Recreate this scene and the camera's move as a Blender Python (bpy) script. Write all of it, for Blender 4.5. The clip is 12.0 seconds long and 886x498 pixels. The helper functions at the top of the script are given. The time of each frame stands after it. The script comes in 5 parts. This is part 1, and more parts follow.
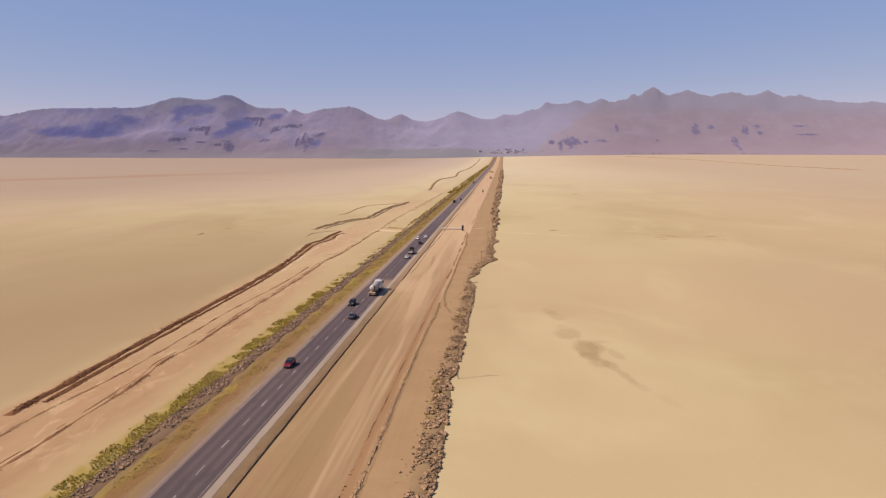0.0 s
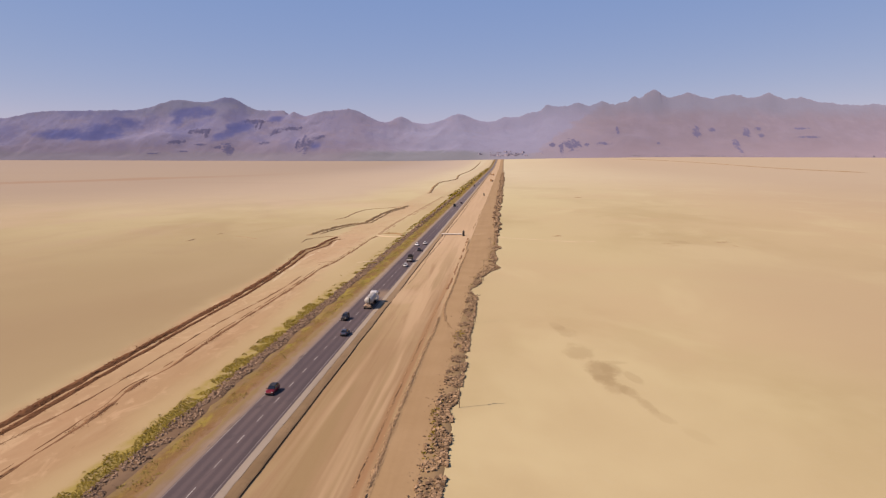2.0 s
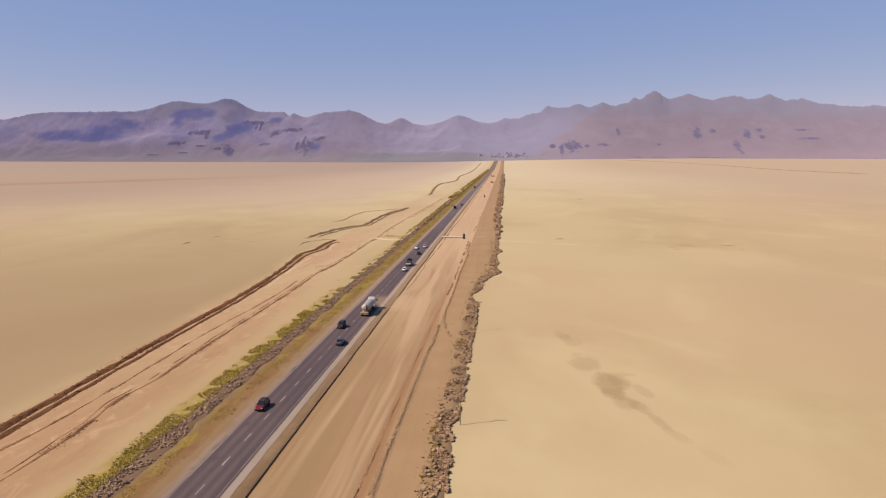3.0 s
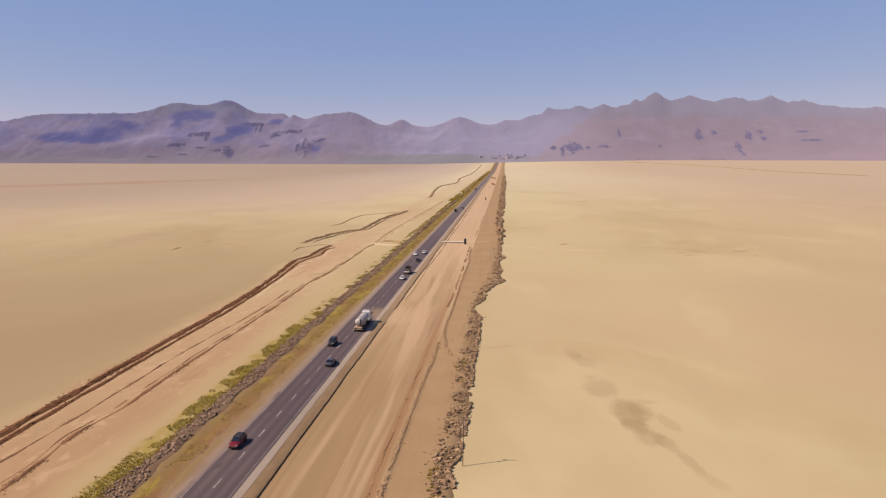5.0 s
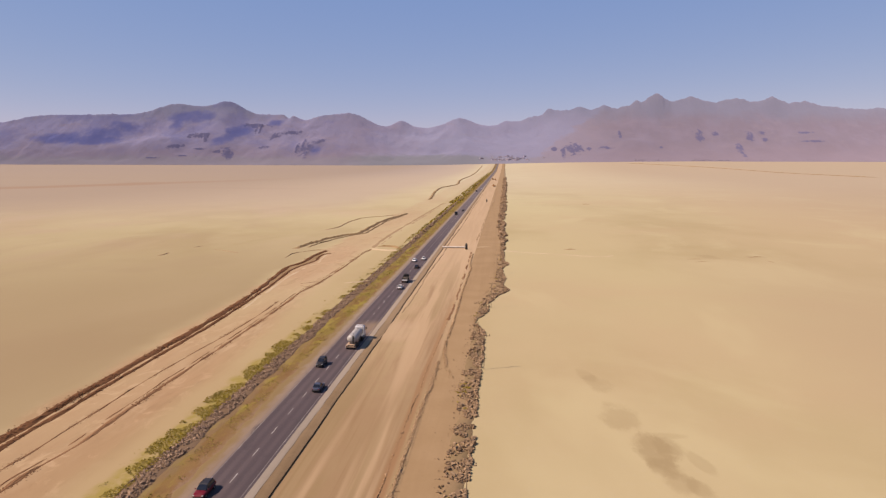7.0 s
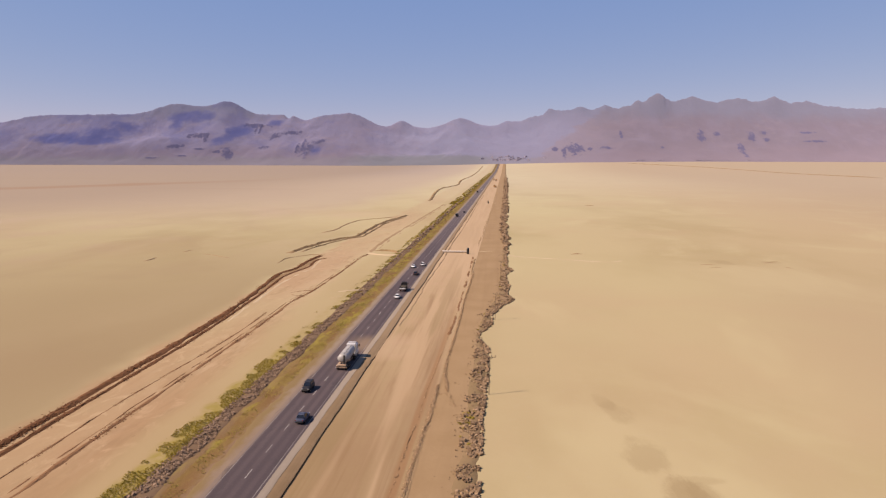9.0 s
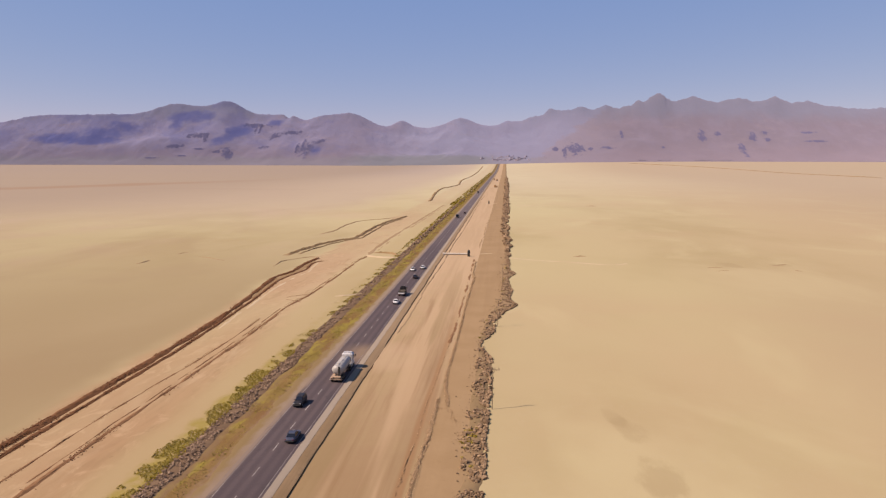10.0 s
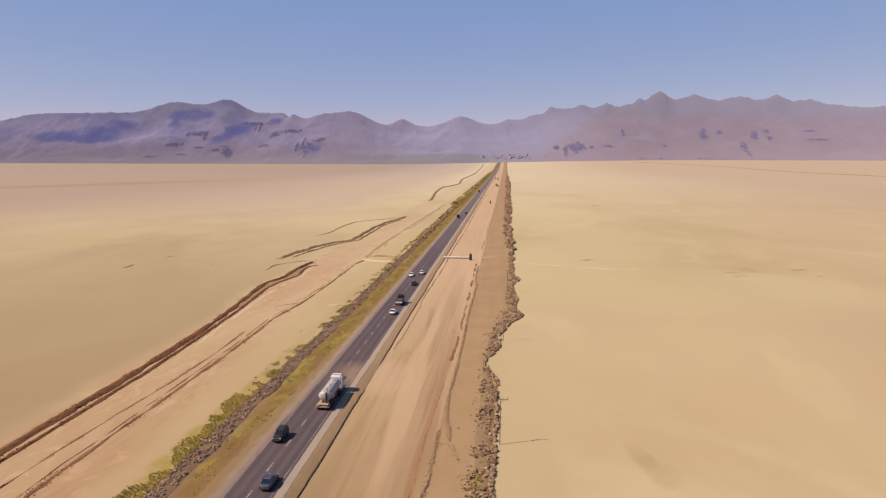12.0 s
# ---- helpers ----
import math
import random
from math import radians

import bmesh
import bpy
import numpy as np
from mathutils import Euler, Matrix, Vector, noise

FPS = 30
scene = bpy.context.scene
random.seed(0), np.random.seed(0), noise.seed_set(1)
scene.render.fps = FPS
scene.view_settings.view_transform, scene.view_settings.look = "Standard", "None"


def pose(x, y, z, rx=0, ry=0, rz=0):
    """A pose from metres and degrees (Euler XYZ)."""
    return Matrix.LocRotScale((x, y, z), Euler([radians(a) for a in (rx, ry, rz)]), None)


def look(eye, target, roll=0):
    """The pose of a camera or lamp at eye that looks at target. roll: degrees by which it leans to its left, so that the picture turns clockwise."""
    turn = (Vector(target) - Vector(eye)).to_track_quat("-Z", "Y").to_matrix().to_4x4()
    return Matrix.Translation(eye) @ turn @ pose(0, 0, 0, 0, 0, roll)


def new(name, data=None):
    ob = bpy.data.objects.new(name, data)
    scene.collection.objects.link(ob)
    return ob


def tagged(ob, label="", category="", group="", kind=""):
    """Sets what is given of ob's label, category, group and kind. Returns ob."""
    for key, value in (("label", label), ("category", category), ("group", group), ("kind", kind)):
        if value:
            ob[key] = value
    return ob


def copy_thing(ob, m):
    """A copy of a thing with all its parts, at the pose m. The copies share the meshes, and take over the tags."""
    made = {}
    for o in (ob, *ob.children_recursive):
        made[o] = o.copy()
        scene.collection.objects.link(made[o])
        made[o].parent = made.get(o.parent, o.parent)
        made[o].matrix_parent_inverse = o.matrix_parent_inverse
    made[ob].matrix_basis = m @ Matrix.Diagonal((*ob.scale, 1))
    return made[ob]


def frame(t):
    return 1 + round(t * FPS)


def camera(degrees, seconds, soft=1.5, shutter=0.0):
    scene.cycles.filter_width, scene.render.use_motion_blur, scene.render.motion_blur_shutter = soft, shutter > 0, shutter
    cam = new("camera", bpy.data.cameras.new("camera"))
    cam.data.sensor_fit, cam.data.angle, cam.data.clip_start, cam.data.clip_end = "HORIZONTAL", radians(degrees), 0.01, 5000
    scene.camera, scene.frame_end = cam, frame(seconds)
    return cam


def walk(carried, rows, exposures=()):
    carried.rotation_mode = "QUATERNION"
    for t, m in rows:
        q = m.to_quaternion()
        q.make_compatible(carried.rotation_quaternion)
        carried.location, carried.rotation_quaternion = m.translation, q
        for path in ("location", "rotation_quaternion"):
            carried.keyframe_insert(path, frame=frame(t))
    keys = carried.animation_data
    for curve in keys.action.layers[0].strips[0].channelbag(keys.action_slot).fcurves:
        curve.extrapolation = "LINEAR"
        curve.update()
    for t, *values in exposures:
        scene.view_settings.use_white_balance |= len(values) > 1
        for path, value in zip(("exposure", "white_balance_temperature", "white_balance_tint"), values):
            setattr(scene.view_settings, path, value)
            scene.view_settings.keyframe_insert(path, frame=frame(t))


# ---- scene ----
EXPOSURE = 0.655
SKY_DUST = (0.66, 1.98, 5.15, 1)
cam = camera(66.0, 12.0, soft=1.25)
# seconds, x, y, height, tilt, heading: a straight, level flight beside the road
ROWS = [
    (0.0, 43.88, -0.02, 46.54, 81.996, 5.002), (0.5, 43.60, 3.61, 46.58, 82.052, 5.007),
    (1.0, 43.31, 7.26, 46.61, 82.104, 5.016), (1.5, 43.02, 10.92, 46.64, 82.158, 5.014),
    (2.0, 42.72, 14.61, 46.68, 82.206, 5.038), (2.5, 42.42, 18.31, 46.71, 82.254, 5.042),
    (3.0, 42.11, 22.04, 46.75, 82.315, 5.053), (5.0, 40.84, 37.22, 46.90, 82.455, 5.094),
    (5.5, 40.50, 41.08, 46.94, 82.490, 5.096), (6.0, 40.17, 44.97, 46.98, 82.516, 5.100),
    (6.5, 39.82, 48.88, 47.02, 82.538, 5.110), (7.0, 39.48, 52.83, 47.06, 82.555, 5.118),
    (9.0, 38.04, 68.83, 47.23, 82.568, 5.155), (9.5, 37.67, 72.89, 47.28, 82.566, 5.168),
    (10.0, 37.29, 76.96, 47.32, 82.562, 5.176), (10.5, 36.91, 81.05, 47.37, 82.552, 5.181),
    (11.0, 36.52, 85.16, 47.41, 82.534, 5.188), (11.5, 36.14, 89.27, 47.46, 82.496, 5.198),
    (12.0, 35.75, 93.39, 47.51, 82.438, 5.211)]
walk(cam, [(t, pose(x, y, z, rx, 0, rz) @ pose(0, 0, 0, 0, 0, 0.15)) for t, x, y, z, rx, rz in ROWS],
     exposures=[(0.0, EXPOSURE, 7100, 23), (12.0, EXPOSURE, 7100, 23)])

# ---- light: a high desert sun from the left, a little behind the camera ----
SUN_HEIGHT, SUN_AZIMUTH = 47.0, 248.3          # degrees; the azimuth runs clockwise from +y
world = bpy.data.worlds.new("desert_sky")
scene.world = world
world.use_nodes = True
_sky = world.node_tree.nodes.new("ShaderNodeTexSky")
_sky.sky_type, _sky.sun_disc = "NISHITA", False
_sky.sun_elevation, _sky.sun_rotation = radians(SUN_HEIGHT), radians(SUN_AZIMUTH)
_sky.altitude, _sky.air_density, _sky.dust_density, _sky.ozone_density = 1800, 1.0, 0.3, 5.0
_back = world.node_tree.nodes["Background"]
_back.inputs["Strength"].default_value = 0.0645
# dust evens the sky out towards a pale lilac blue
_even = world.node_tree.nodes.new("ShaderNodeMix")
_even.data_type, _even.blend_type = "RGBA", "MULTIPLY"
_even.inputs[0].default_value, _even.inputs[7].default_value = 1.0, (0.85, 0.46, 0.14, 1)
_dust = world.node_tree.nodes.new("ShaderNodeMix")
_dust.data_type, _dust.blend_type = "RGBA", "ADD"
_dust.inputs[0].default_value, _dust.inputs[7].default_value = 1.0, SKY_DUST
world.node_tree.links.new(_sky.outputs["Color"], _even.inputs[6])
world.node_tree.links.new(_even.outputs[2], _dust.inputs[6])
world.node_tree.links.new(_dust.outputs[2], _back.inputs["Color"])
_sun = bpy.data.lights.new("sun", "SUN")
_sun.energy, _sun.angle, _sun.color = 5.0, radians(0.55), (1.0, 0.92, 0.79)
_a, _e = radians(SUN_AZIMUTH), radians(SUN_HEIGHT)
_to_sun = Vector((math.sin(_a) * math.cos(_e), math.cos(_a) * math.cos(_e), math.sin(_e)))
new("sun", _sun).matrix_world = look(_to_sun * 400, (0, 0, 0))


# ---- node helpers ----
class Mat:
    """A node material, built bottom up in world metres."""

    def __init__(self, name, rough=0.9, metal=0.0, spec=0.3):
        self.m = bpy.data.materials.new(name)
        self.m.use_nodes = True
        self.t = self.m.node_tree
        self.b = self.t.nodes["Principled BSDF"]
        self.b.inputs["Roughness"].default_value = rough
        self.b.inputs["Metallic"].default_value = metal
        self.b.inputs["Specular IOR Level"].default_value = spec
        self.pos = self.node("ShaderNodeNewGeometry").outputs["Position"]

    def node(self, kind):
        return self.t.nodes.new(kind)

    def link(self, a, b):
        if isinstance(a, bpy.types.NodeSocket):
            self.t.links.new(a, b)
        else:
            b.default_value = a

    def scaled(self, sx, sy, sz, loc=(0, 0, 0)):
        n = self.node("ShaderNodeMapping")
        self.link(self.pos, n.inputs["Vector"])
        n.inputs["Scale"].default_value = (sx, sy, sz)
        n.inputs["Location"].default_value = loc
        return n.outputs["Vector"]

    def noise(self, size, detail=3.0, rough=0.55, stretch=(1, 1, 1), loc=(0, 0, 0), warp=0.0):
        v = self.scaled(stretch[0] / size, stretch[1] / size, stretch[2] / size, loc)
        n = self.node("ShaderNodeTexNoise")
        self.link(v, n.inputs["Vector"])
        n.inputs["Scale"].default_value = 1.0
        n.inputs["Detail"].default_value = detail
        n.inputs["Roughness"].default_value = rough
        n.inputs["Distortion"].default_value = warp
        return n.outputs["Fac"]

    def ramp(self, v, lo, hi, a=0.0, b=1.0):
        n = self.node("ShaderNodeMapRange")
        n.interpolation_type = "SMOOTHSTEP"
        self.link(v, n.inputs["Value"])
        for k, x in (("From Min", lo), ("From Max", hi), ("To Min", a), ("To Max", b)):
            n.inputs[k].default_value = x
        return n.outputs["Result"]

    def math(self, op, a, b=0.0, clamp=False):
        n = self.node("ShaderNodeMath")
        n.operation, n.use_clamp = op, clamp
        self.link(a, n.inputs[0])
        self.link(b, n.inputs[1])
        return n.outputs[0]

    def mix(self, f, a, b, mode="MIX"):
        n = self.node("ShaderNodeMix")
        n.data_type, n.blend_type = "RGBA", mode
        self.link(f, n.inputs[0])
        self.link(a if not isinstance(a, tuple) else (*a, 1), n.inputs[6])
        self.link(b if not isinstance(b, tuple) else (*b, 1), n.inputs[7])
        return n.outputs[2]

    def xyz(self):
        n = self.node("ShaderNodeSeparateXYZ")
        self.link(self.pos, n.inputs[0])
        return n.outputs

    def chance(self):
        return self.node("ShaderNodeObjectInfo").outputs["Random"]

    def island(self):
        return self.node("ShaderNodeNewGeometry").outputs["Random Per Island"]

    def done(self, color, bump=None, depth=0.05, strength=0.6, rough=None):
        self.link(color if not isinstance(color, tuple) else (*color, 1), self.b.inputs["Base Color"])
        if bump is not None:
            n = self.node("ShaderNodeBump")
            n.inputs["Distance"].default_value = depth
            n.inputs["Strength"].default_value = strength
            self.link(bump, n.inputs["Height"])
            self.link(n.outputs["Normal"], self.b.inputs["Normal"])
        if rough is not None:
            self.link(rough, self.b.inputs["Roughness"])
        return self.m


def plain(name, color, rough=0.5, metal=0.0, spec=0.4, vary=0.12, size=0.4):
    """Paint, rubber, plastic or metal with faint dirt."""
    k = Mat(name, rough, metal, spec)
    n = k.noise(size, 4)
    dirt = tuple(c * (1 - vary) + 0.15 * vary * w for c, w in zip(color, (1.0, 0.8, 0.6)))
    return k.done(k.mix(k.ramp(n, 0.35, 0.7), color, dirt), n, 0.004, 0.15)


# ---- mesh helpers ----
def mesh_object(name, verts, faces, material, parent=None, smooth=False, label=""):
    me = bpy.data.meshes.new(name)
    me.from_pydata([tuple(v) for v in verts], [], [tuple(q) for q in faces])
    me.materials.append(material)
    if smooth:
        me.polygons.foreach_set("use_smooth", [True] * len(me.polygons))
    me.update()
    ob = new(name, me)
    if parent is not None:
        ob.parent = parent
    if label:
        tagged(ob, label)
    return ob


def part(name, bm, material, parent, label="", smooth=False):
    """Links a bmesh as one mesh object under a thing or a part."""
    me = bpy.data.meshes.new(name)
    bmesh.ops.recalc_face_normals(bm, faces=bm.faces)
    bm.to_mesh(me)
    bm.free()
    me.materials.append(material)
    if smooth:
        me.polygons.foreach_set("use_smooth", [True] * len(me.polygons))
    ob = new(name, me)
    if parent is not None:
        ob.parent = parent
    if label:
        tagged(ob, label)
    return ob


def smooth01(v, a, b):
    s = min(1.0, max(0.0, (v - a) / (b - a)))
    return s * s * (3 - 2 * s)


def mixf(a, b, s):
    return a + (b - a) * s


HEADING = radians(5.0)


def ahead(x, y):
    """Sideways and forward distance in the direction of the flight, from its start."""
    dx = x - 44.0
    return dx * math.cos(HEADING) + y * math.sin(HEADING), -dx * math.sin(HEADING) + y * math.cos(HEADING)


def place(u, v):
    """The reverse of ahead()."""
    return 44.0 + u * math.cos(HEADING) - v * math.sin(HEADING), u * math.sin(HEADING) + v * math.cos(HEADING)


def rise(x, y):
    """The flat climbs very gently towards the foot of the mountains."""
    u, v = ahead(x, y)
    top = mixf(13.0, 43.0, smooth01(u, -500, 1400))
    return top * smooth01(v, 2300, 4350) ** 1.3


def wob(a, b, size, seed=0.0):
    return noise.noise(Vector((a / size, b / size, seed)))


def along(lo=-60.0, hi=4440.0, near=2.5):
    """Stations along the road, close together where the camera passes and wider with distance."""
    ys, y = [lo], lo
    while y < hi:
        y += near if y < 420 else near + (y - 420) * 0.012
        ys.append(min(y, hi))
    return ys


# ---- materials of the ground ----
def salt_material():
    k = Mat("salt_flat", 0.95, spec=0.15)
    x, y, z = k.xyz()
    big = k.noise(420, 3, 0.5, (1, 0.45, 1), (3.1, 7.7, 0))
    mid = k.noise(90, 4, 0.55, (0.8, 0.5, 1))
    low = k.noise(17, 4, 0.6)
    fine = k.noise(1.6, 5, 0.65)
    c = k.mix(k.ramp(big, 0.36, 0.64), SALT_A, SALT_B)
    c = k.mix(k.math("MULTIPLY", k.ramp(mid, 0.44, 0.66), 0.75), c, SALT_C)
    rosy = k.noise(75, 4, 0.6, (0.6, 0.5, 1), (6, 1, 0), 0.4)
    c = k.mix(k.ramp(rosy, 0.50, 0.68, 0, 0.42), c, SALT_ROSY)
    c = k.mix(k.math("MULTIPLY", k.ramp(x, 95, 330), k.ramp(k.noise(150, 3, 0.5, (0.6, 0.6, 1)), 0.35, 0.6, 0.3, 0.75)), c, SALT_ROSY)
    pale = k.noise(48, 4, 0.6, (0.9, 0.5, 1), (2, 11, 0), 0.5)
    c = k.mix(k.ramp(pale, 0.50, 0.70, 0, 0.55), c, SALT_PALE)
    c = k.mix(k.math("MULTIPLY", k.ramp(low, 0.45, 0.75), 0.25), c, SALT_D)
    c = k.mix(k.math("MULTIPLY", k.ramp(fine, 0.5, 0.8), 0.12), c, (0.318, 0.267, 0.196))
    drift = k.noise(130, 4, 0.6, (1.0, 0.4, 1), (12, 4, 0), 0.6)
    c = k.mix(k.math("MULTIPLY", k.ramp(drift, 0.50, 0.64), k.ramp(x, -40, -110, 0.0, 0.75)), c, (0.318, 0.240, 0.147))
    drift = k.noise(100, 4, 0.6, (1.0, 0.5, 1), (31, 14, 0), 0.6)
    c = k.mix(k.math("MULTIPLY", k.ramp(drift, 0.50, 0.66), k.ramp(x, -50, -120, 0.0, 0.4)), c, (0.245, 0.174, 0.100))
    # pale haze painted far out, and brown damp streaks lying across the flat
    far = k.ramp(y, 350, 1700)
    c = k.mix(k.math("MULTIPLY", far, 0.7), c, SALT_HAZE)
    streak = k.noise(700, 4, 0.6, (0.5, 3.2, 1), (1.3, 0.4, 0), 0.3)
    streak = k.math("MULTIPLY", k.ramp(streak, 0.53, 0.68), k.math("MULTIPLY", k.ramp(x, -120, -420), k.ramp(y, 500, 900)))
    c = k.mix(k.math("MULTIPLY", streak, 0.55), c, (0.184, 0.113, 0.067))
    edge0 = k.math("ADD", x, k.math("MULTIPLY", k.math("SUBTRACT", k.noise(40, 3), 0.5), 16.0))
    edge0 = k.math("ADD", edge0, k.math("MULTIPLY", k.ramp(y, 120, 400), 9.0))
    olive = k.math("MULTIPLY", k.ramp(edge0, -38, -52), k.ramp(k.noise(260, 3, 0.5, (1, 0.5, 1), (9, 2, 0)), 0.30, 0.60, 0.55, 1.0))
    c = k.mix(k.math("MULTIPLY", olive, k.ramp(y, 640, 200, 0.0, 0.82)), c, SALT_DAMP)
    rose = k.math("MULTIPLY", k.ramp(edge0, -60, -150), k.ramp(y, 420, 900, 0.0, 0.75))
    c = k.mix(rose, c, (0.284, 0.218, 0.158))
    # mauve horizon haze painted on the far left of the flat
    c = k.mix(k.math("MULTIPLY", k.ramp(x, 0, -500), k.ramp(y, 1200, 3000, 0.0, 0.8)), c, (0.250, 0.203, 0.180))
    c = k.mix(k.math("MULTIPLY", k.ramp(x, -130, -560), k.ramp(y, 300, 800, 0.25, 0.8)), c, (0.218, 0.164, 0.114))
    band = k.math("ADD", y, k.math("MULTIPLY", k.math("SUBTRACT", k.noise(240, 4, 0.6), 0.5), 420.0))
    band = k.math("MULTIPLY", k.ramp(k.math("ABSOLUTE", k.math("SUBTRACT", band, k.math("ADD", k.math("MULTIPLY", x, 2.1), 2690.0))), 190, 40), k.ramp(x, -420, -700))
    c = k.mix(k.math("MULTIPLY", band, 0.55), c, (0.205, 0.121, 0.070))
    c = k.mix(k.math("MULTIPLY", k.ramp(x, 150, 620), k.ramp(y, 240, 700, 0.2, 0.62)), c, (0.258, 0.192, 0.132))
    c = k.mix(k.math("MULTIPLY", k.ramp(x, 88, 150), k.ramp(y, 460, 200, 0.1, 0.5)), c, (0.256, 0.186, 0.110))
    foot = k.math("MULTIPLY", k.ramp(x, -34, -24), k.ramp(x, -12, -18))
    c = k.mix(k.math("MULTIPLY", foot, k.ramp(y, 300, 170, 0.4, 0.75)), c, (0.250, 0.171, 0.084))
    # reddish dug earth between the embankment and the long berm
    edge = k.math("ADD", x, k.math("MULTIPLY", k.math("SUBTRACT", k.noise(26, 3), 0.5), 9.0))
    edge = k.math("ADD", edge, k.math("MULTIPLY", k.ramp(y, 120, 400), 8.0))
    soil = k.math("MULTIPLY", k.ramp(edge, -49, -44), k.ramp(edge, -19, -27))
    soil = k.math("MULTIPLY", soil, k.ramp(k.noise(30, 4, 0.6, (1, 0.25, 1), (0, 5, 0)), 0.30, 0.62, 0.5, 0.95))
    drawn = k.noise(6.0, 5, 0.65, (1, 0.14, 1), (2, 0, 0), 0.4)
    earth = k.mix(k.ramp(drawn, 0.42, 0.66), SOIL_PINK, SOIL_DARK)
    earth = k.mix(k.ramp(k.noise(3.5, 5, 0.65, (1, 0.2, 1), (7, 0, 0), 0.4), 0.50, 0.70, 0, 0.7), earth, (0.322, 0.229, 0.138))
    earth = k.mix(k.ramp(y, 215, 320, 0.0, 0.75), earth, (0.312, 0.218, 0.128))
    earth = k.mix(k.ramp(y, 245, 130, 0.0, 0.55), earth, (0.190, 0.104, 0.050))
    pink = k.math("MULTIPLY", k.ramp(edge, -26, -33), k.ramp(k.noise(14, 4, 0.6, (1, 0.4, 1), (3, 3, 0)), 0.34, 0.62, 0.5, 1.0))
    earth = k.mix(k.math("MULTIPLY", pink, k.ramp(y, 460, 220, 0.35, 0.6)), earth, (0.240, 0.128, 0.068))
    crust = k.noise(4.5, 5, 0.65, (1, 0.5, 1), (13, 2, 0), 0.8)
    earth = k.mix(k.ramp(crust, 0.52, 0.66, 0.0, 0.7), earth, (0.330, 0.212, 0.122))
    earth = k.mix(k.ramp(k.noise(7, 5, 0.7, (1, 0.3, 1), (19, 6, 0), 0.8), 0.54, 0.68, 0.0, 0.6), earth, (0.196, 0.108, 0.054))
    fleck = k.noise(1.5, 5, 0.7, (1, 0.55, 1), (1, 8, 0), 0.5)
    lumps = k.math("MULTIPLY", k.ramp(fleck, 0.58, 0.68), k.ramp(k.noise(9, 3, 0.6, (1, 0.25, 1), (5, 5, 0)), 0.48, 0.62))
    earth = k.mix(k.math("MULTIPLY", lumps, 0.65), earth, (0.135, 0.068, 0.030))
    c = k.mix(k.math("MULTIPLY", soil, k.ramp(y, 900, 300, 0.3, 0.9)), c, earth)
    # thin yellow-green growth among the shrubs at the foot of the embankment
    reach = k.math("ADD", x, k.math("MULTIPLY", k.math("SUBTRACT", k.noise(6, 4, 0.6, (1, 0.7, 1), (4, 9, 0)), 0.5), 5.0))
    growth = k.math("MULTIPLY", k.math("MULTIPLY", k.ramp(reach, -19.2, -17.2), k.ramp(x, -9, -11)), k.ramp(k.noise(2.2, 4, 0.65, (1, 0.8, 1), (8, 2, 0)), 0.36, 0.56, 0.35, 0.9))
    growth = k.math("MULTIPLY", growth, k.ramp(y, 270, 215, 0.25, 1.0))
    c = k.mix(growth, c, (0.205, 0.152, 0.034))
    # damp stains on the flat beyond the rocks
    warp = k.math("MULTIPLY", k.math("SUBTRACT", k.noise(4, 5, 0.65, (1, 0.5, 1)), 0.5), 3.2)
    for cx, cy, rx, ry, turn, depth in STAINS:
        dx, dy = k.math("SUBTRACT", x, cx), k.math("SUBTRACT", y, cy)
        a, b = math.cos(turn), math.sin(turn)
        p = k.math("ADD", k.math("MULTIPLY", dx, a / rx), k.math("MULTIPLY", dy, b / rx))
        q = k.math("SUBTRACT", k.math("MULTIPLY", dy, a / ry), k.math("MULTIPLY", dx, b / ry))
        d = k.math("ADD", k.math("MULTIPLY", p, p), k.math("MULTIPLY", q, q))
        m = k.ramp(k.math("ADD", d, warp), 1.35, 0.25, 0.0, depth * 0.75)
        c = k.mix(m, c, (0.205, 0.146, 0.072))
    return k.done(c, k.math("ADD", fine, k.math("MULTIPLY", low, 2.0)), 0.05, 0.5)


SALT_ROSY, SALT_PALE = (0.298, 0.212, 0.120), (0.344, 0.284, 0.157)
SALT_DAMP = (0.182, 0.124, 0.063)
SALT_A, SALT_B = (0.320, 0.267, 0.141), (0.298, 0.230, 0.125)
SALT_C, SALT_D, SALT_HAZE = (0.256, 0.199, 0.097), (0.306, 0.244, 0.132), (0.362, 0.308, 0.208)
SOIL_DARK = (0.190, 0.110, 0.055)
SOIL_PINK = (0.268, 0.162, 0.086)
# centre, half lengths, turn, strength of each stain
STAINS = [(61.4, 177, 3.6, 7.6, 0.12, 0.5), (57.9, 201, 1.9, 5.0, 0.3, 0.36), (60.0, 195.5, 2.7, 6.0, 0.25, 0.40),
          (64.6, 162, 3.2, 7.6, 0.1, 0.85), (66.8, 163, 2.6, 4.6, 0.0, 0.55), (65.0, 155.6, 2.6, 3.6, 0.2, 0.6),
          (66.2, 151, 2.6, 3.6, 0.0, 0.5), (68.4, 148.8, 1.8, 4.6, 0.3, 0.6), (70.3, 142, 1.3, 5.5, 0.25, 0.5), (70.9, 157.8, 1.5, 4.4, 0.2, 0.4),
          (68.5, 168.5, 3.2, 1.5, 0.0, 0.35), (72, 136, 1.4, 4, 0.4, 0.3),
          (140, 396, 5, 9.0, 0.1, 0.40), (163, 398, 5, 5.0, 0.0, 0.35), (76, 128, 1.5, 4, 0.4, 0.15)]


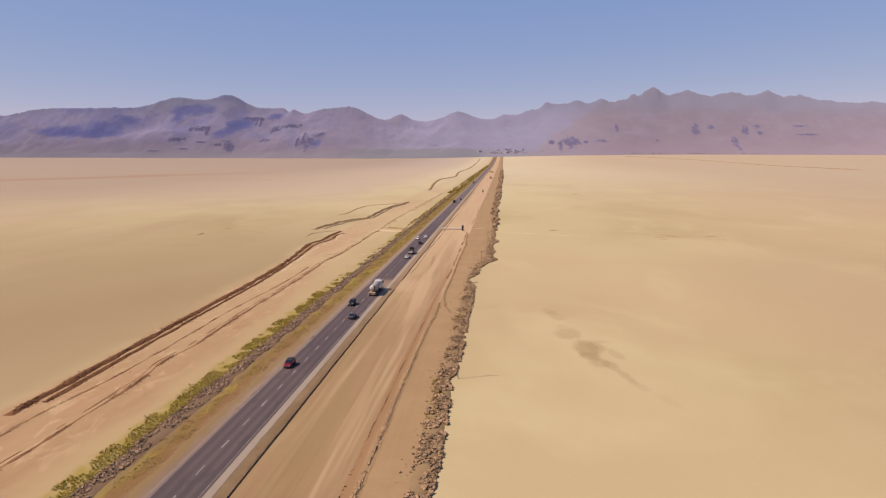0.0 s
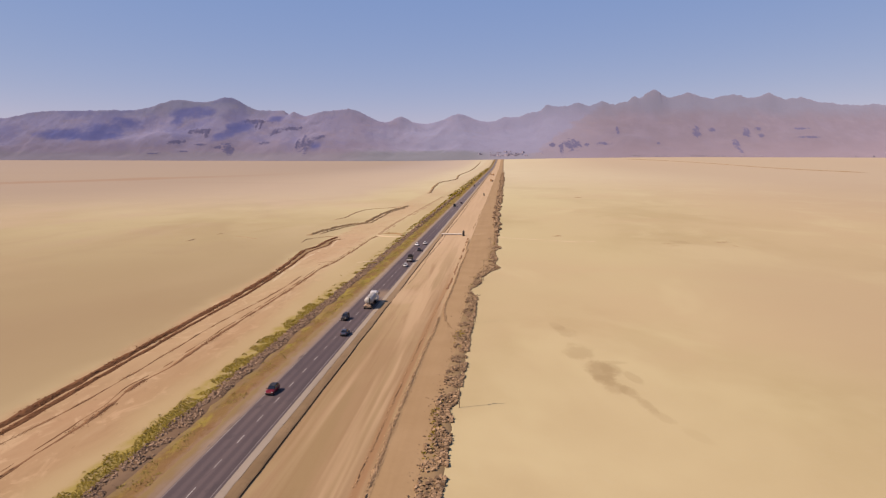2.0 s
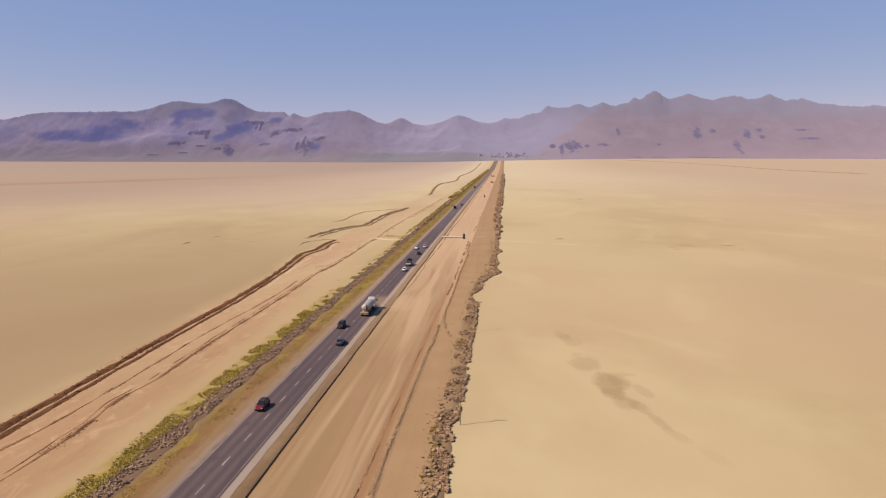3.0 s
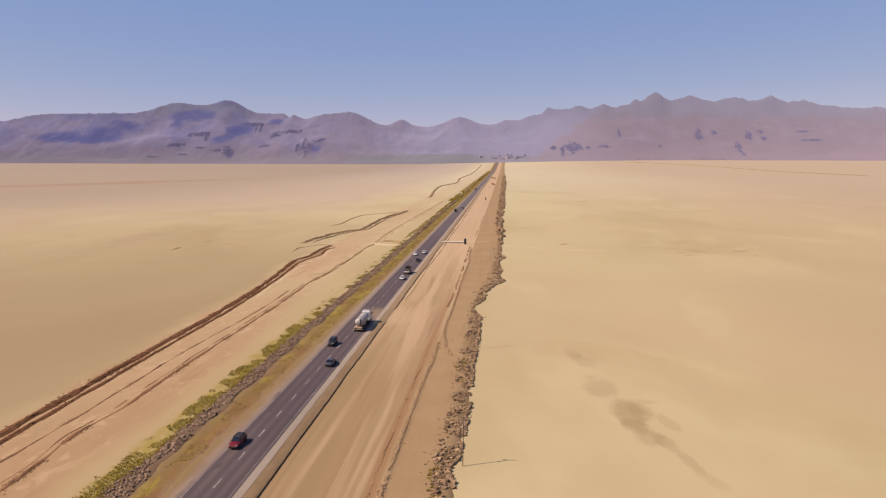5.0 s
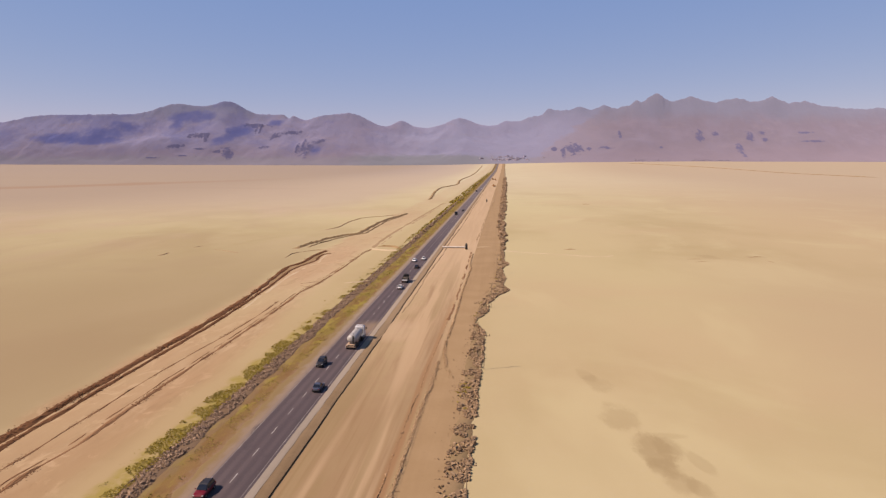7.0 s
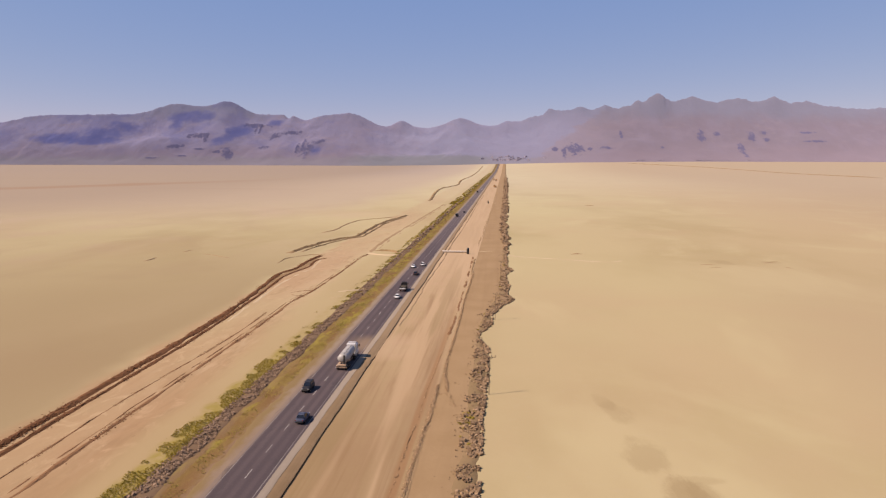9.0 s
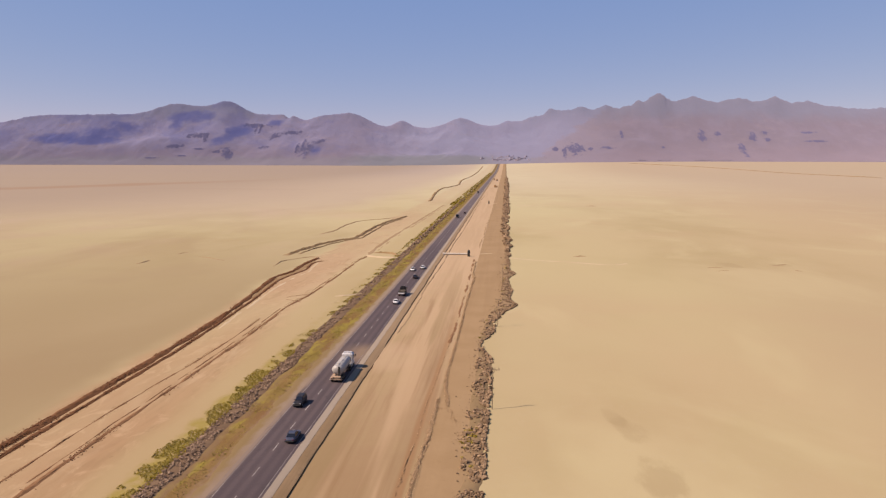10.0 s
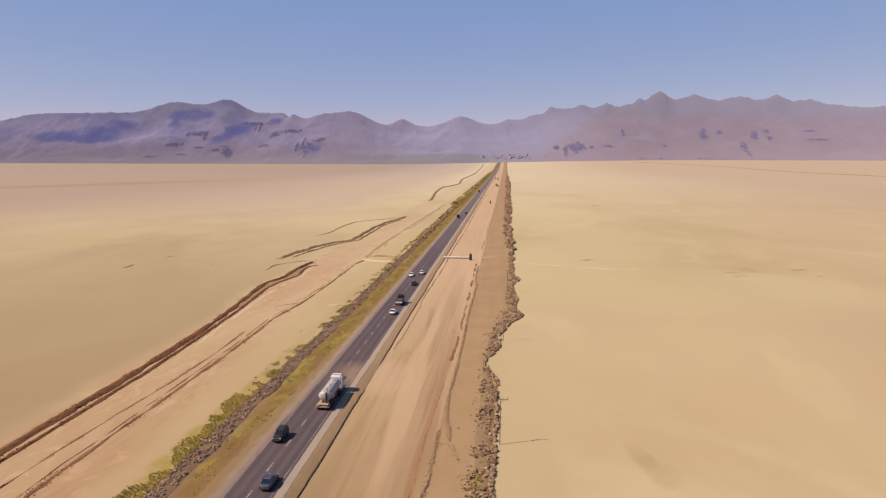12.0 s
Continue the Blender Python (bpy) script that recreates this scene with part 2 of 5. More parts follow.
def earth_material(name, base, other, dark, tracks=0.0, grit=0.5, spill=None, dusty=None, weedy=False):
    """Graded earth; tracks: how strongly wheels have drawn it out along the road."""
    k = Mat(name, 0.95, spec=0.12)
    a = k.noise(14, 4, 0.6)
    f = k.noise(0.9, 5, 0.7)
    c = k.mix(k.ramp(a, 0.35, 0.65), base, other)
    if tracks:
        t1 = k.noise(3.0, 4, 0.6, (1, 0.03, 1), (0, 0, 0), 0.5)
        t2 = k.noise(0.7, 3, 0.6, (1, 0.03, 1), (4, 2, 0))
        c = k.mix(k.math("MULTIPLY", k.ramp(t1, 0.46, 0.66), tracks), c, dark)
        c = k.mix(k.math("MULTIPLY", k.ramp(t2, 0.50, 0.72), tracks * 0.55), c, other)
    c = k.mix(k.math("MULTIPLY", k.ramp(f, 0.52, 0.75), grit * 0.5), c, dark)
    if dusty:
        # blends into the colour given as `dusty` farther along the road
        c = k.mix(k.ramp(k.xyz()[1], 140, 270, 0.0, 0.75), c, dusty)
    if spill:
        near = k.ramp(k.math("ADD", k.xyz()[1], k.math("MULTIPLY", a, 60.0)), 272, 185, 0.0, 0.82)
        c = k.mix(near, c, (0.186, 0.116, 0.058))
        olive = k.noise(7, 4, 0.6, (1, 0.10, 1), (6, 3, 0), 0.3)
        c = k.mix(k.ramp(olive, 0.52, 0.68, 0.0, 0.5), c, (0.238, 0.172, 0.088))
        c = k.mix(k.ramp(k.noise(4, 4, 0.6, (1, 0.07, 1), (16, 3, 0), 0.3), 0.54, 0.70, 0.0, 0.5), c, (0.172, 0.098, 0.047))
        # broad passes of the grader, paler and darker side by side
        c = k.mix(k.ramp(k.noise(5.5, 3, 0.5, (1, 0.035, 1), (23, 5, 0), 0.25), 0.47, 0.60, 0.0, 0.7), c, (0.310, 0.212, 0.122))
        c = k.mix(k.ramp(k.noise(4.2, 3, 0.5, (1, 0.03, 1), (41, 8, 0), 0.25), 0.49, 0.62, 0.0, 0.6), c, (0.178, 0.120, 0.056))
        c = k.mix(k.ramp(k.noise(1.1, 3, 0.5, (1, 0.02, 1), (3, 15, 0), 0.1), 0.54, 0.70, 0.0, 0.4), c, (0.165, 0.094, 0.046))
        furrow = k.math("ADD", k.math("ABSOLUTE", k.math("SUBTRACT", k.xyz()[0], 22.7)), k.math("MULTIPLY", k.math("SUBTRACT", t1, 0.5), 2.0))
        c = k.mix(k.math("MULTIPLY", k.ramp(furrow, 1.1, 0.2, 0.0, 0.75), k.ramp(k.xyz()[1], 320, 230)), c, (0.185, 0.098, 0.046))
        # dust carried over where lorries turn off the road
        x, y, z = k.xyz()
        p, q = k.math("DIVIDE", k.math("SUBTRACT", x, spill[0]), spill[2]), k.math("DIVIDE", k.math("SUBTRACT", y, spill[1]), spill[3])
        d = k.math("ADD", k.math("ADD", k.math("MULTIPLY", p, p), k.math("MULTIPLY", q, q)), k.math("SUBTRACT", a, 0.5))
        c = k.mix(k.ramp(y, 220, 420, 0.0, 0.7), c, (0.335, 0.232, 0.139))
        c = k.mix(k.ramp(d, 1.5, 0.0, 0.0, 0.55), c, (0.325, 0.225, 0.137))
    if weedy:
        # weeds creep in from the grassy side
        x, y, z = k.xyz()
        reach = k.math("ADD", x, k.math("MULTIPLY", k.math("SUBTRACT", k.noise(2.0, 4, 0.65, (1, 0.5, 1), (7, 1, 0)), 0.5), 3.2))
        c = k.mix(k.ramp(reach, -4.0, -5.6, 0.0, 0.9), c, (0.150, 0.098, 0.040))
    return k.done(c, f, 0.06, 0.7)


def asphalt_material():
    k = Mat("asphalt", 0.85, spec=0.3)
    x, y, z = k.xyz()
    a = k.noise(9, 4, 0.6, (1, 0.12, 1))
    f = k.noise(0.35, 5, 0.7)
    c = k.mix(k.ramp(a, 0.35, 0.65), (0.054, 0.037, 0.037), (0.072, 0.050, 0.048))
    # two polished wheel paths in each lane
    for cx in (-2.2, -0.4, 1.4, 3.2):
        d = k.math("ABSOLUTE", k.math("SUBTRACT", x, cx))
        c = k.mix(k.ramp(d, 0.75, 0.15, 0.0, 0.65), c, (0.040, 0.027, 0.028))
    dust = k.noise(30, 3, 0.6, (1, 0.2, 1), (0, 3, 0))
    c = k.mix(k.ramp(dust, 0.55, 0.8, 0, 0.35), c, (0.150, 0.100, 0.068))
    # sand blown over the outer strip beyond the edge line
    sand = k.math("ADD", x, k.math("MULTIPLY", k.math("SUBTRACT", k.noise(2.2, 4, 0.6, (1, 0.12, 1), (3, 7, 0)), 0.5), 0.9))
    c = k.mix(k.ramp(sand, -2.55, -3.35, 0.0, 0.8), c, (0.165, 0.116, 0.083))
    blot = k.noise(3.2, 5, 0.7, (1, 0.35, 1), (5, 9, 0), 0.5)
    c = k.mix(k.ramp(blot, 0.53, 0.70, 0, 0.65), c, (0.034, 0.025, 0.025))
    spill = k.math("ABSOLUTE", k.math("SUBTRACT", y, 236.0))
    c = k.mix(k.math("MULTIPLY", k.ramp(spill, 11, 2), k.ramp(x, -2.5, 4.0, 0.1, 0.6)), c, (0.231, 0.151, 0.084))
    # the far stretch is paler and greyer
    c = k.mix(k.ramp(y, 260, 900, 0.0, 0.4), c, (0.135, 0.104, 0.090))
    c = k.mix(k.ramp(f, 0.5, 0.8, 0, 0.3), c, (0.109, 0.084, 0.066))
    return k.done(c, f, 0.012, 0.5)


def rock_material(name, a, b, cdark):
    k = Mat(name, 0.92, spec=0.2)
    f = k.noise(0.5, 4, 0.65)
    g = k.noise(6, 2)
    r = k.chance()
    i = k.island()
    c = k.mix(k.math("FRACT", k.math("ADD", r, i)), a, b)
    c = k.mix(k.ramp(f, 0.54, 0.74, 0, 0.8), c, cdark)
    c = k.mix(k.ramp(g, 0.4, 0.7, 0, 0.4), c, a)
    return k.done(c, f, 0.08, 0.8)


def leaf_material(name, a, b, straw):
    k = Mat(name, 0.8, spec=0.2)
    c = k.mix(k.island(), a, b)
    c = k.mix(k.ramp(k.noise(5, 3), 0.45, 0.7, 0, 0.7), c, straw)
    return k.done(c)


def grass_material():
    k = Mat("grass_verge", 0.95, spec=0.1)
    x, y, z = k.xyz()
    a = k.noise(4, 4, 0.6, (1, 0.3, 1))
    b = k.noise(1.1, 4, 0.65, (1, 0.6, 1), (3, 1, 0))
    g = k.noise(0.25, 4, 0.7)
    c = k.mix(k.ramp(a, 0.38, 0.62), (0.122, 0.066, 0.022), (0.138, 0.104, 0.019))
    c = k.mix(k.ramp(b, 0.50, 0.66, 0, 0.7), c, (0.105, 0.064, 0.024))
    c = k.mix(k.ramp(k.noise(2.8, 4, 0.65, (1, 0.35, 1), (11, 6, 0)), 0.50, 0.64, 0, 0.8), c, (0.195, 0.152, 0.024))
    c = k.mix(k.ramp(k.noise(9, 3, 0.6, (1, 0.4, 1), (8, 3, 0)), 0.52, 0.68, 0, 0.5), c, (0.170, 0.100, 0.038))
    c = k.mix(k.ramp(g, 0.5, 0.7, 0, 0.4), c, (0.192, 0.132, 0.046))
    dry = k.math("ADD", x, k.math("MULTIPLY", k.math("SUBTRACT", a, 0.5), 9.0))
    c = k.mix(k.math("MULTIPLY", k.ramp(dry, -10.2, -7.6, 0.0, 0.75), k.ramp(y, 260, 150, 0.2, 1.0)), c, (0.142, 0.076, 0.034))
    # bare stony soil beside the rocks
    soil = k.math("ADD", x, k.math("MULTIPLY", k.math("SUBTRACT", k.noise(3.2, 4, 0.65, (1, 0.4, 1), (2, 14, 0)), 0.5), 5.0))
    c = k.mix(k.math("MULTIPLY", k.ramp(soil, -8.9, -10.2, 0.0, 0.65), k.ramp(y, 240, 170, 0.25, 1.0)), c, (0.130, 0.083, 0.047))
    # gravel that has spread down from the verge
    spread = k.math("ADD", x, k.math("MULTIPLY", k.math("SUBTRACT", b, 0.5), 5.0))
    spread = k.math("SUBTRACT", spread, k.math("MULTIPLY", k.ramp(y, 215, 290), 1.3))
    c = k.mix(k.ramp(spread, -7.4, -5.4, 0.0, 0.8), c, (0.165, 0.105, 0.064))
    return k.done(c, k.math("ADD", b, g), 0.12, 0.8)


M_SALT = salt_material()
M_ASPHALT = asphalt_material()
M_SHOULDER = earth_material("grey_gravel", (0.190, 0.152, 0.116), (0.208, 0.167, 0.129), (0.140, 0.105, 0.076), 0.4, dusty=(0.250, 0.194, 0.140))
M_VERGE = earth_material("verge_gravel", (0.182, 0.128, 0.088), (0.158, 0.106, 0.068), (0.110, 0.070, 0.044), 0.45, dusty=(0.205, 0.155, 0.110), weedy=True)
M_BANK = earth_material("bank_earth", (0.160, 0.105, 0.058), (0.130, 0.084, 0.044), (0.080, 0.047, 0.024), 0.3, 0.9, dusty=(0.205, 0.139, 0.081))
# near-black brown stands in for the shade on the bank's cut face
M_CUT = earth_material("shaded_cut_earth", (0.072, 0.038, 0.019), (0.090, 0.048, 0.024), (0.045, 0.024, 0.012), 0.0, 0.9)
M_BED = earth_material("graded_earth", (0.282, 0.190, 0.108), (0.262, 0.184, 0.098), (0.200, 0.122, 0.064), 0.7, spill=(8.0, 235.0, 8.0, 13.0))
M_FLAT = earth_material("trodden_earth", (0.218, 0.140, 0.070), (0.236, 0.154, 0.080), (0.170, 0.103, 0.050), 0.2, 0.6)
M_CLOD = earth_material("clod_earth", (0.240, 0.158, 0.088), (0.210, 0.134, 0.072), (0.120, 0.070, 0.036), 0.0, 0.9)
M_BERM = earth_material("damp_berm_earth", (0.096, 0.041, 0.017), (0.118, 0.052, 0.022), (0.060, 0.025, 0.010), 0.0, 0.9)
M_RUT = earth_material("rut_earth", (0.140, 0.069, 0.032), (0.172, 0.090, 0.043), (0.090, 0.042, 0.020), 0.0, 0.8)
M_RIDGE = earth_material("ridge_earth", (0.215, 0.138, 0.072), (0.240, 0.160, 0.088), (0.150, 0.090, 0.044), 0.0, 0.8)
M_GRASS = grass_material()
M_ROCKBED = earth_material("stony_soil", (0.126, 0.080, 0.047), (0.108, 0.066, 0.038), (0.058, 0.035, 0.021), 0.0, 1.2)
M_STONYDUST = earth_material("stony_dust", (0.196, 0.127, 0.068), (0.165, 0.110, 0.054), (0.095, 0.058, 0.030), 0.0, 1.2)
M_PALE = earth_material("pale_crust", (0.359, 0.278, 0.177), (0.329, 0.244, 0.148), (0.257, 0.180, 0.105))
M_ROCK = rock_material("rip_rap_rock", (0.255, 0.165, 0.094), (0.074, 0.043, 0.023), (0.032, 0.018, 0.010))
M_ROCK_L = rock_material("embankment_rock", (0.252, 0.164, 0.104), (0.060, 0.037, 0.025), (0.024, 0.015, 0.010))
M_CLODROCK = rock_material("crumbled_clod", (0.350, 0.228, 0.126), (0.205, 0.126, 0.066), (0.105, 0.060, 0.030))
M_BUSH = leaf_material("shrub_leaf", (0.245, 0.172, 0.012), (0.125, 0.091, 0.008), (0.270, 0.190, 0.026))
M_TUFT = leaf_material("dry_grass", (0.205, 0.158, 0.026), (0.145, 0.110, 0.022), (0.230, 0.165, 0.050))


# ---- ground: one sheet to the foot of the mountains ----
def ground():
    def axis(lo, hi, a, b, step, grow):
        v, s = [a], step
        while v[-1] < b:
            v.append(v[-1] + step)
        out, s = list(v), step
        while out[-1] < hi:
            s *= grow
            out.append(min(hi, out[-1] + s))
        pre, s = v[0], step
        while pre > lo:
            s *= grow
            pre = max(lo, pre - s)
            out.insert(0, pre)
        return out
    xs = axis(-6500, 6500, -90, 110, 5, 1.10)
    ys = axis(-3000, 5300, 60, 460, 6, 1.06)
    verts, faces = [], []
    for y in ys:
        for x in xs:
            verts.append((x, y, rise(x, y) + 0.05 * wob(x, y, 17) - 0.03 - 0.6 * smooth01(x, -14, -8) * smooth01(x, 30, 24)))
    n = len(xs)
    for j in range(len(ys) - 1):
        for i in range(n - 1):
            a = j * n + i
            faces.append((a, a + 1, a + n + 1, a + n))
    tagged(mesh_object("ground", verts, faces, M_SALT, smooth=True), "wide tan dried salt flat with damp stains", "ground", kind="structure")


ground()


def strip(name, label, category, material, profile, lo=-60.0, hi=4440.0, near=2.5, smooth=True, kind="structure"):
    """A long band of earthwork: profile(y) gives its cross-section as (x, z) points."""
    verts, faces, n = [], [], 0
    for y in along(lo, hi, near):
        row = profile(y)
        n = len(row)
        verts += [(x, y, z + rise(x, y)) for x, z in row]
    rows = len(verts) // n
    for j in range(rows - 1):
        for i in range(n - 1):
            a = j * n + i
            faces.append((a, a + 1, a + n + 1, a + n))
    return tagged(mesh_object(name, verts, faces, material, smooth=smooth), label, category, kind=kind)


ROAD_L, ROAD_R, SHOULDER_R, BANK_R = -3.75, 4.15, 5.45, 7.42
BED_Z, ROAD_Z = 0.24, 0.62


def in_gap(y):
    """1 where the bank is broken through by the crossing from the road to the roadbed."""
    return smooth01(y, 222, 228) * smooth01(y, 247, 241)


def bank_edge(y):
    return BANK_R + 0.16 * wob(0, y, 17, 2.0) + 0.07 * wob(0, y, 3.2, 3.0) + 0.5 * smooth01(y, 250, 262) * wob(0, y, 26, 5.0)


def road_profile(y):
    return [(ROAD_L, ROAD_Z - 0.30), (ROAD_L, ROAD_Z - 0.02), (-1.5, ROAD_Z + 0.03), (0.5, ROAD_Z + 0.05), (2.4, ROAD_Z + 0.03),
            (ROAD_R, ROAD_Z - 0.02), (ROAD_R, ROAD_Z - 0.30)]


def shoulder_profile(y):
    e = 0.12 * wob(0, y, 4, 9) + 0.1 * wob(0, y, 14, 4)
    return [(ROAD_R - 0.10, ROAD_Z - 0.03), (4.8, ROAD_Z - 0.035), (SHOULDER_R + e, ROAD_Z - 0.05), (SHOULDER_R + 0.1 + e, ROAD_Z - 0.3)]


def bank_profile(y):
    g, e = in_gap(y), bank_edge(y)
    top = mixf(ROAD_Z - 0.10, BED_Z + 0.05, g)
    lump = 0.10 * wob(3, y, 2.2, 7) * (1 - g)
    return [(SHOULDER_R - 0.1, ROAD_Z - 0.09), (6.6, mixf(ROAD_Z - 0.06, 0.4, g) + lump), (e - 0.25, top + lump), (e, top - 0.06 * (1 - g)),
            (e - 0.02, top - 0.12 * (1 - g))]


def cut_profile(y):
    """The cut face of the bank, a little undercut; its dark colour is painted shade."""
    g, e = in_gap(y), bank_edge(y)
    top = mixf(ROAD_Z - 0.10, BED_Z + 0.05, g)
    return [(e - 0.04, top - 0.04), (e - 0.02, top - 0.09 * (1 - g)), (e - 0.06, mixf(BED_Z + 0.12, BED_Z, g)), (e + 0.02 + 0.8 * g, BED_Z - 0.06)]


def verge_profile(y):
    e = 0.6 * wob(1, y, 9, 1) + 0.45 * wob(1, y, 3, 1.5) + 0.25 * wob(1, y, 1.2, 2.5)
    w = 0.3 * smooth01(y, 150, 200) - 1.0 * smooth01(y, 215, 290)
    return [(-6.4 - w + e, 0.36), (-5.9 - w + e, 0.525 - 0.01 * w), (-5.5 - 0.6 * w + 0.4 * e, 0.556), (-4.7, 0.58), (ROAD_L + 0.12, ROAD_Z - 0.035)]


def rock_lo(y):
    return -14.3 + 0.9 * wob(1, y, 12, 2) + 0.4 * wob(1, y, 3, 5)


def rock_hi(y):
    return -11.0 + 0.9 * wob(2, y, 10, 4) + 0.4 * wob(2, y, 3, 7)


def slope_profile(y):
    return [(rock_hi(y) - 0.3, 0.10), (rock_hi(y) + 0.3, 0.34 + 0.08 * wob(6, y, 4)), (-8.4, 0.44 + 0.08 * wob(7, y, 3)), (-5.9, 0.50), (-4.6, 0.53)]


def stone_profile(y):
    lo, hi = rock_lo(y), rock_hi(y)
    return [(lo - 0.9, -0.12), (lo, 0.10), (mixf(lo, hi, 0.5), 0.24 + 0.06 * wob(5, y, 4)), (hi + 0.1, 0.335 + 0.06 * wob(6, y, 4)), (hi + 0.4, 0.2)]


def bed_profile(y):
    row = []
    for i in range(20):
        x = 7.2 + i * (25.0 - 7.2) / 19
        row.append((x, BED_Z + 0.04 * wob(x * 6, y, 30, 3) + 0.02 * wob(x, y, 3, 4) + (-0.10 * math.exp(-((x - 22.4) / 0.5) ** 2) * smooth01(y, 360, 280))))
    return row


def flat_profile(y):
    out = rip_out(y)
    return [(24.4, BED_Z - 0.03), (27, BED_Z - 0.03 + 0.02 * wob(8, y, 14)), (30, BED_Z - 0.06 + 0.02 * wob(9, y, 14)), (rip_in(y), BED_Z - 0.08),
            (mixf(rip_in(y), out, 0.6), 0.10), (out, -0.10)]


def bump(y, c, a, w):
    return a * math.exp(-((y - c) / w) ** 2)


def rip_in(y):
    return 30.7 + 5.6 * smooth01(y, 258, 316) + 1.2 * smooth01(y, 330, 390) - 3.2 * smooth01(y, 410, 560) + 0.6 * wob(4, y, 13, 6) + 1.5 * smooth01(y, 420, 1200)


def rip_out(y):
    """The ragged outer line of the rocks: a bay before the third pole, a step out beyond it."""
    out = 34.4 + 4.9 * smooth01(y, 270, 300) + 0.55 * wob(5, y, 9, 3) + 0.45 * wob(5, y, 3.5, 8)
    out += bump(y, 135, -1.6, 4) + bump(y, 249, -3.0, 8) + bump(y, 298, 2.2, 6) + bump(y, 323, 0.9, 7) + bump(y, 343, -1.0, 7) + bump(y, 362, 2.2, 7)
    return out + smooth01(y, 380, 460) * (3.4 * wob(6, y, 26, 1) + 1.8 * wob(6, y, 9, 4)) + 2.6 * smooth01(y, 420, 1300)


def rip_bed_profile(y):
    """Stony soil under the rocks, a hand above the trodden strip."""
    lo, out = rip_in(y) + 0.5 + 0.5 * wob(3, y, 4, 2), rip_out(y) - 0.15
    return [(lo, BED_Z - 0.16), (lo + 0.3, BED_Z - 0.06), (mixf(lo, out, 0.6), 0.16 + 0.06 * wob(2, y, 3, 6)), (out, 0.02), (out + 0.15, -0.12)]


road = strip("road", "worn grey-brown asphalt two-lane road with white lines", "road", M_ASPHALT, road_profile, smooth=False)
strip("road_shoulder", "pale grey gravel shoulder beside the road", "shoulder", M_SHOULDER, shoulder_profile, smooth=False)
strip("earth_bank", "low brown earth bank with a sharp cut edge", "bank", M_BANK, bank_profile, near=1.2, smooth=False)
strip("bank_cut", "cut face of the earth bank, painted dark as shade", "bank", M_CUT, cut_profile, near=1.2, smooth=False)
strip("gravel_verge", "pinkish grey gravel verge of the road", "verge", M_VERGE, verge_profile, near=1.0, smooth=False)
strip("embankment_slope", "grassy brown slope of the road embankment", "slope", M_GRASS, slope_profile)
strip("stony_bed", "dark stony soil under the embankment rocks", "slope", M_ROCKBED, stone_profile)
strip("graded_roadbed", "graded orange-tan earth roadbed with wheel tracks", "roadbed", M_BED, bed_profile)
strip("rip_rap_bed", "dusty stony soil under the rocks at the salt flat", "slope", M_STONYDUST, rip_bed_profile, near=1.5)
strip("trodden_strip", "bare brown earth strip between roadbed and rocks", "ground", M_FLAT, flat_profile, near=3.0)


# ---- mountains ----
# place across the view, added height, half width
PEAKS = [(-2990, -50, 170), (-1818, 68, 162), (-1576, 44, 166), (-1429, 68, 111), (-1045, -28, 28), (-784, 78, 198), (-589, 58, 127), (-291, 49, 68),
         (100, 58, 111), (426, 33, 69), (565, 50, 71), (689, 31, 28), (895, 23, 34), (1067, 26, 62), (1205, 26, 45), (1277, 50, 33), (1399, 97, 84), (1628, 81, 140), (1947, 71, 169),
         (2186, 64, 86), (2369, 36, 112), (2514, 27, 260), (2899, 21, 83)]


def ridge_height(u):
    h = 328.0 + smooth01(u, -1068, -907) * -83 + smooth01(u, 529, 756) * 96 + smooth01(u, 2362, 2835) * -6
    fine = 0.0
    for c, a, w in PEAKS:
        if w > 100:
            h += a * math.exp(-((u - c) / w) ** 2)
        else:
            fine += a * math.exp(-abs((u - c) / w) ** 2)
    fine += (3 + 5 * smooth01(u, 300, 800)) * noise.fractal(Vector((u / 46, 3.3, 1.1)), 0.7, 2.1, 4)
    return h, fine


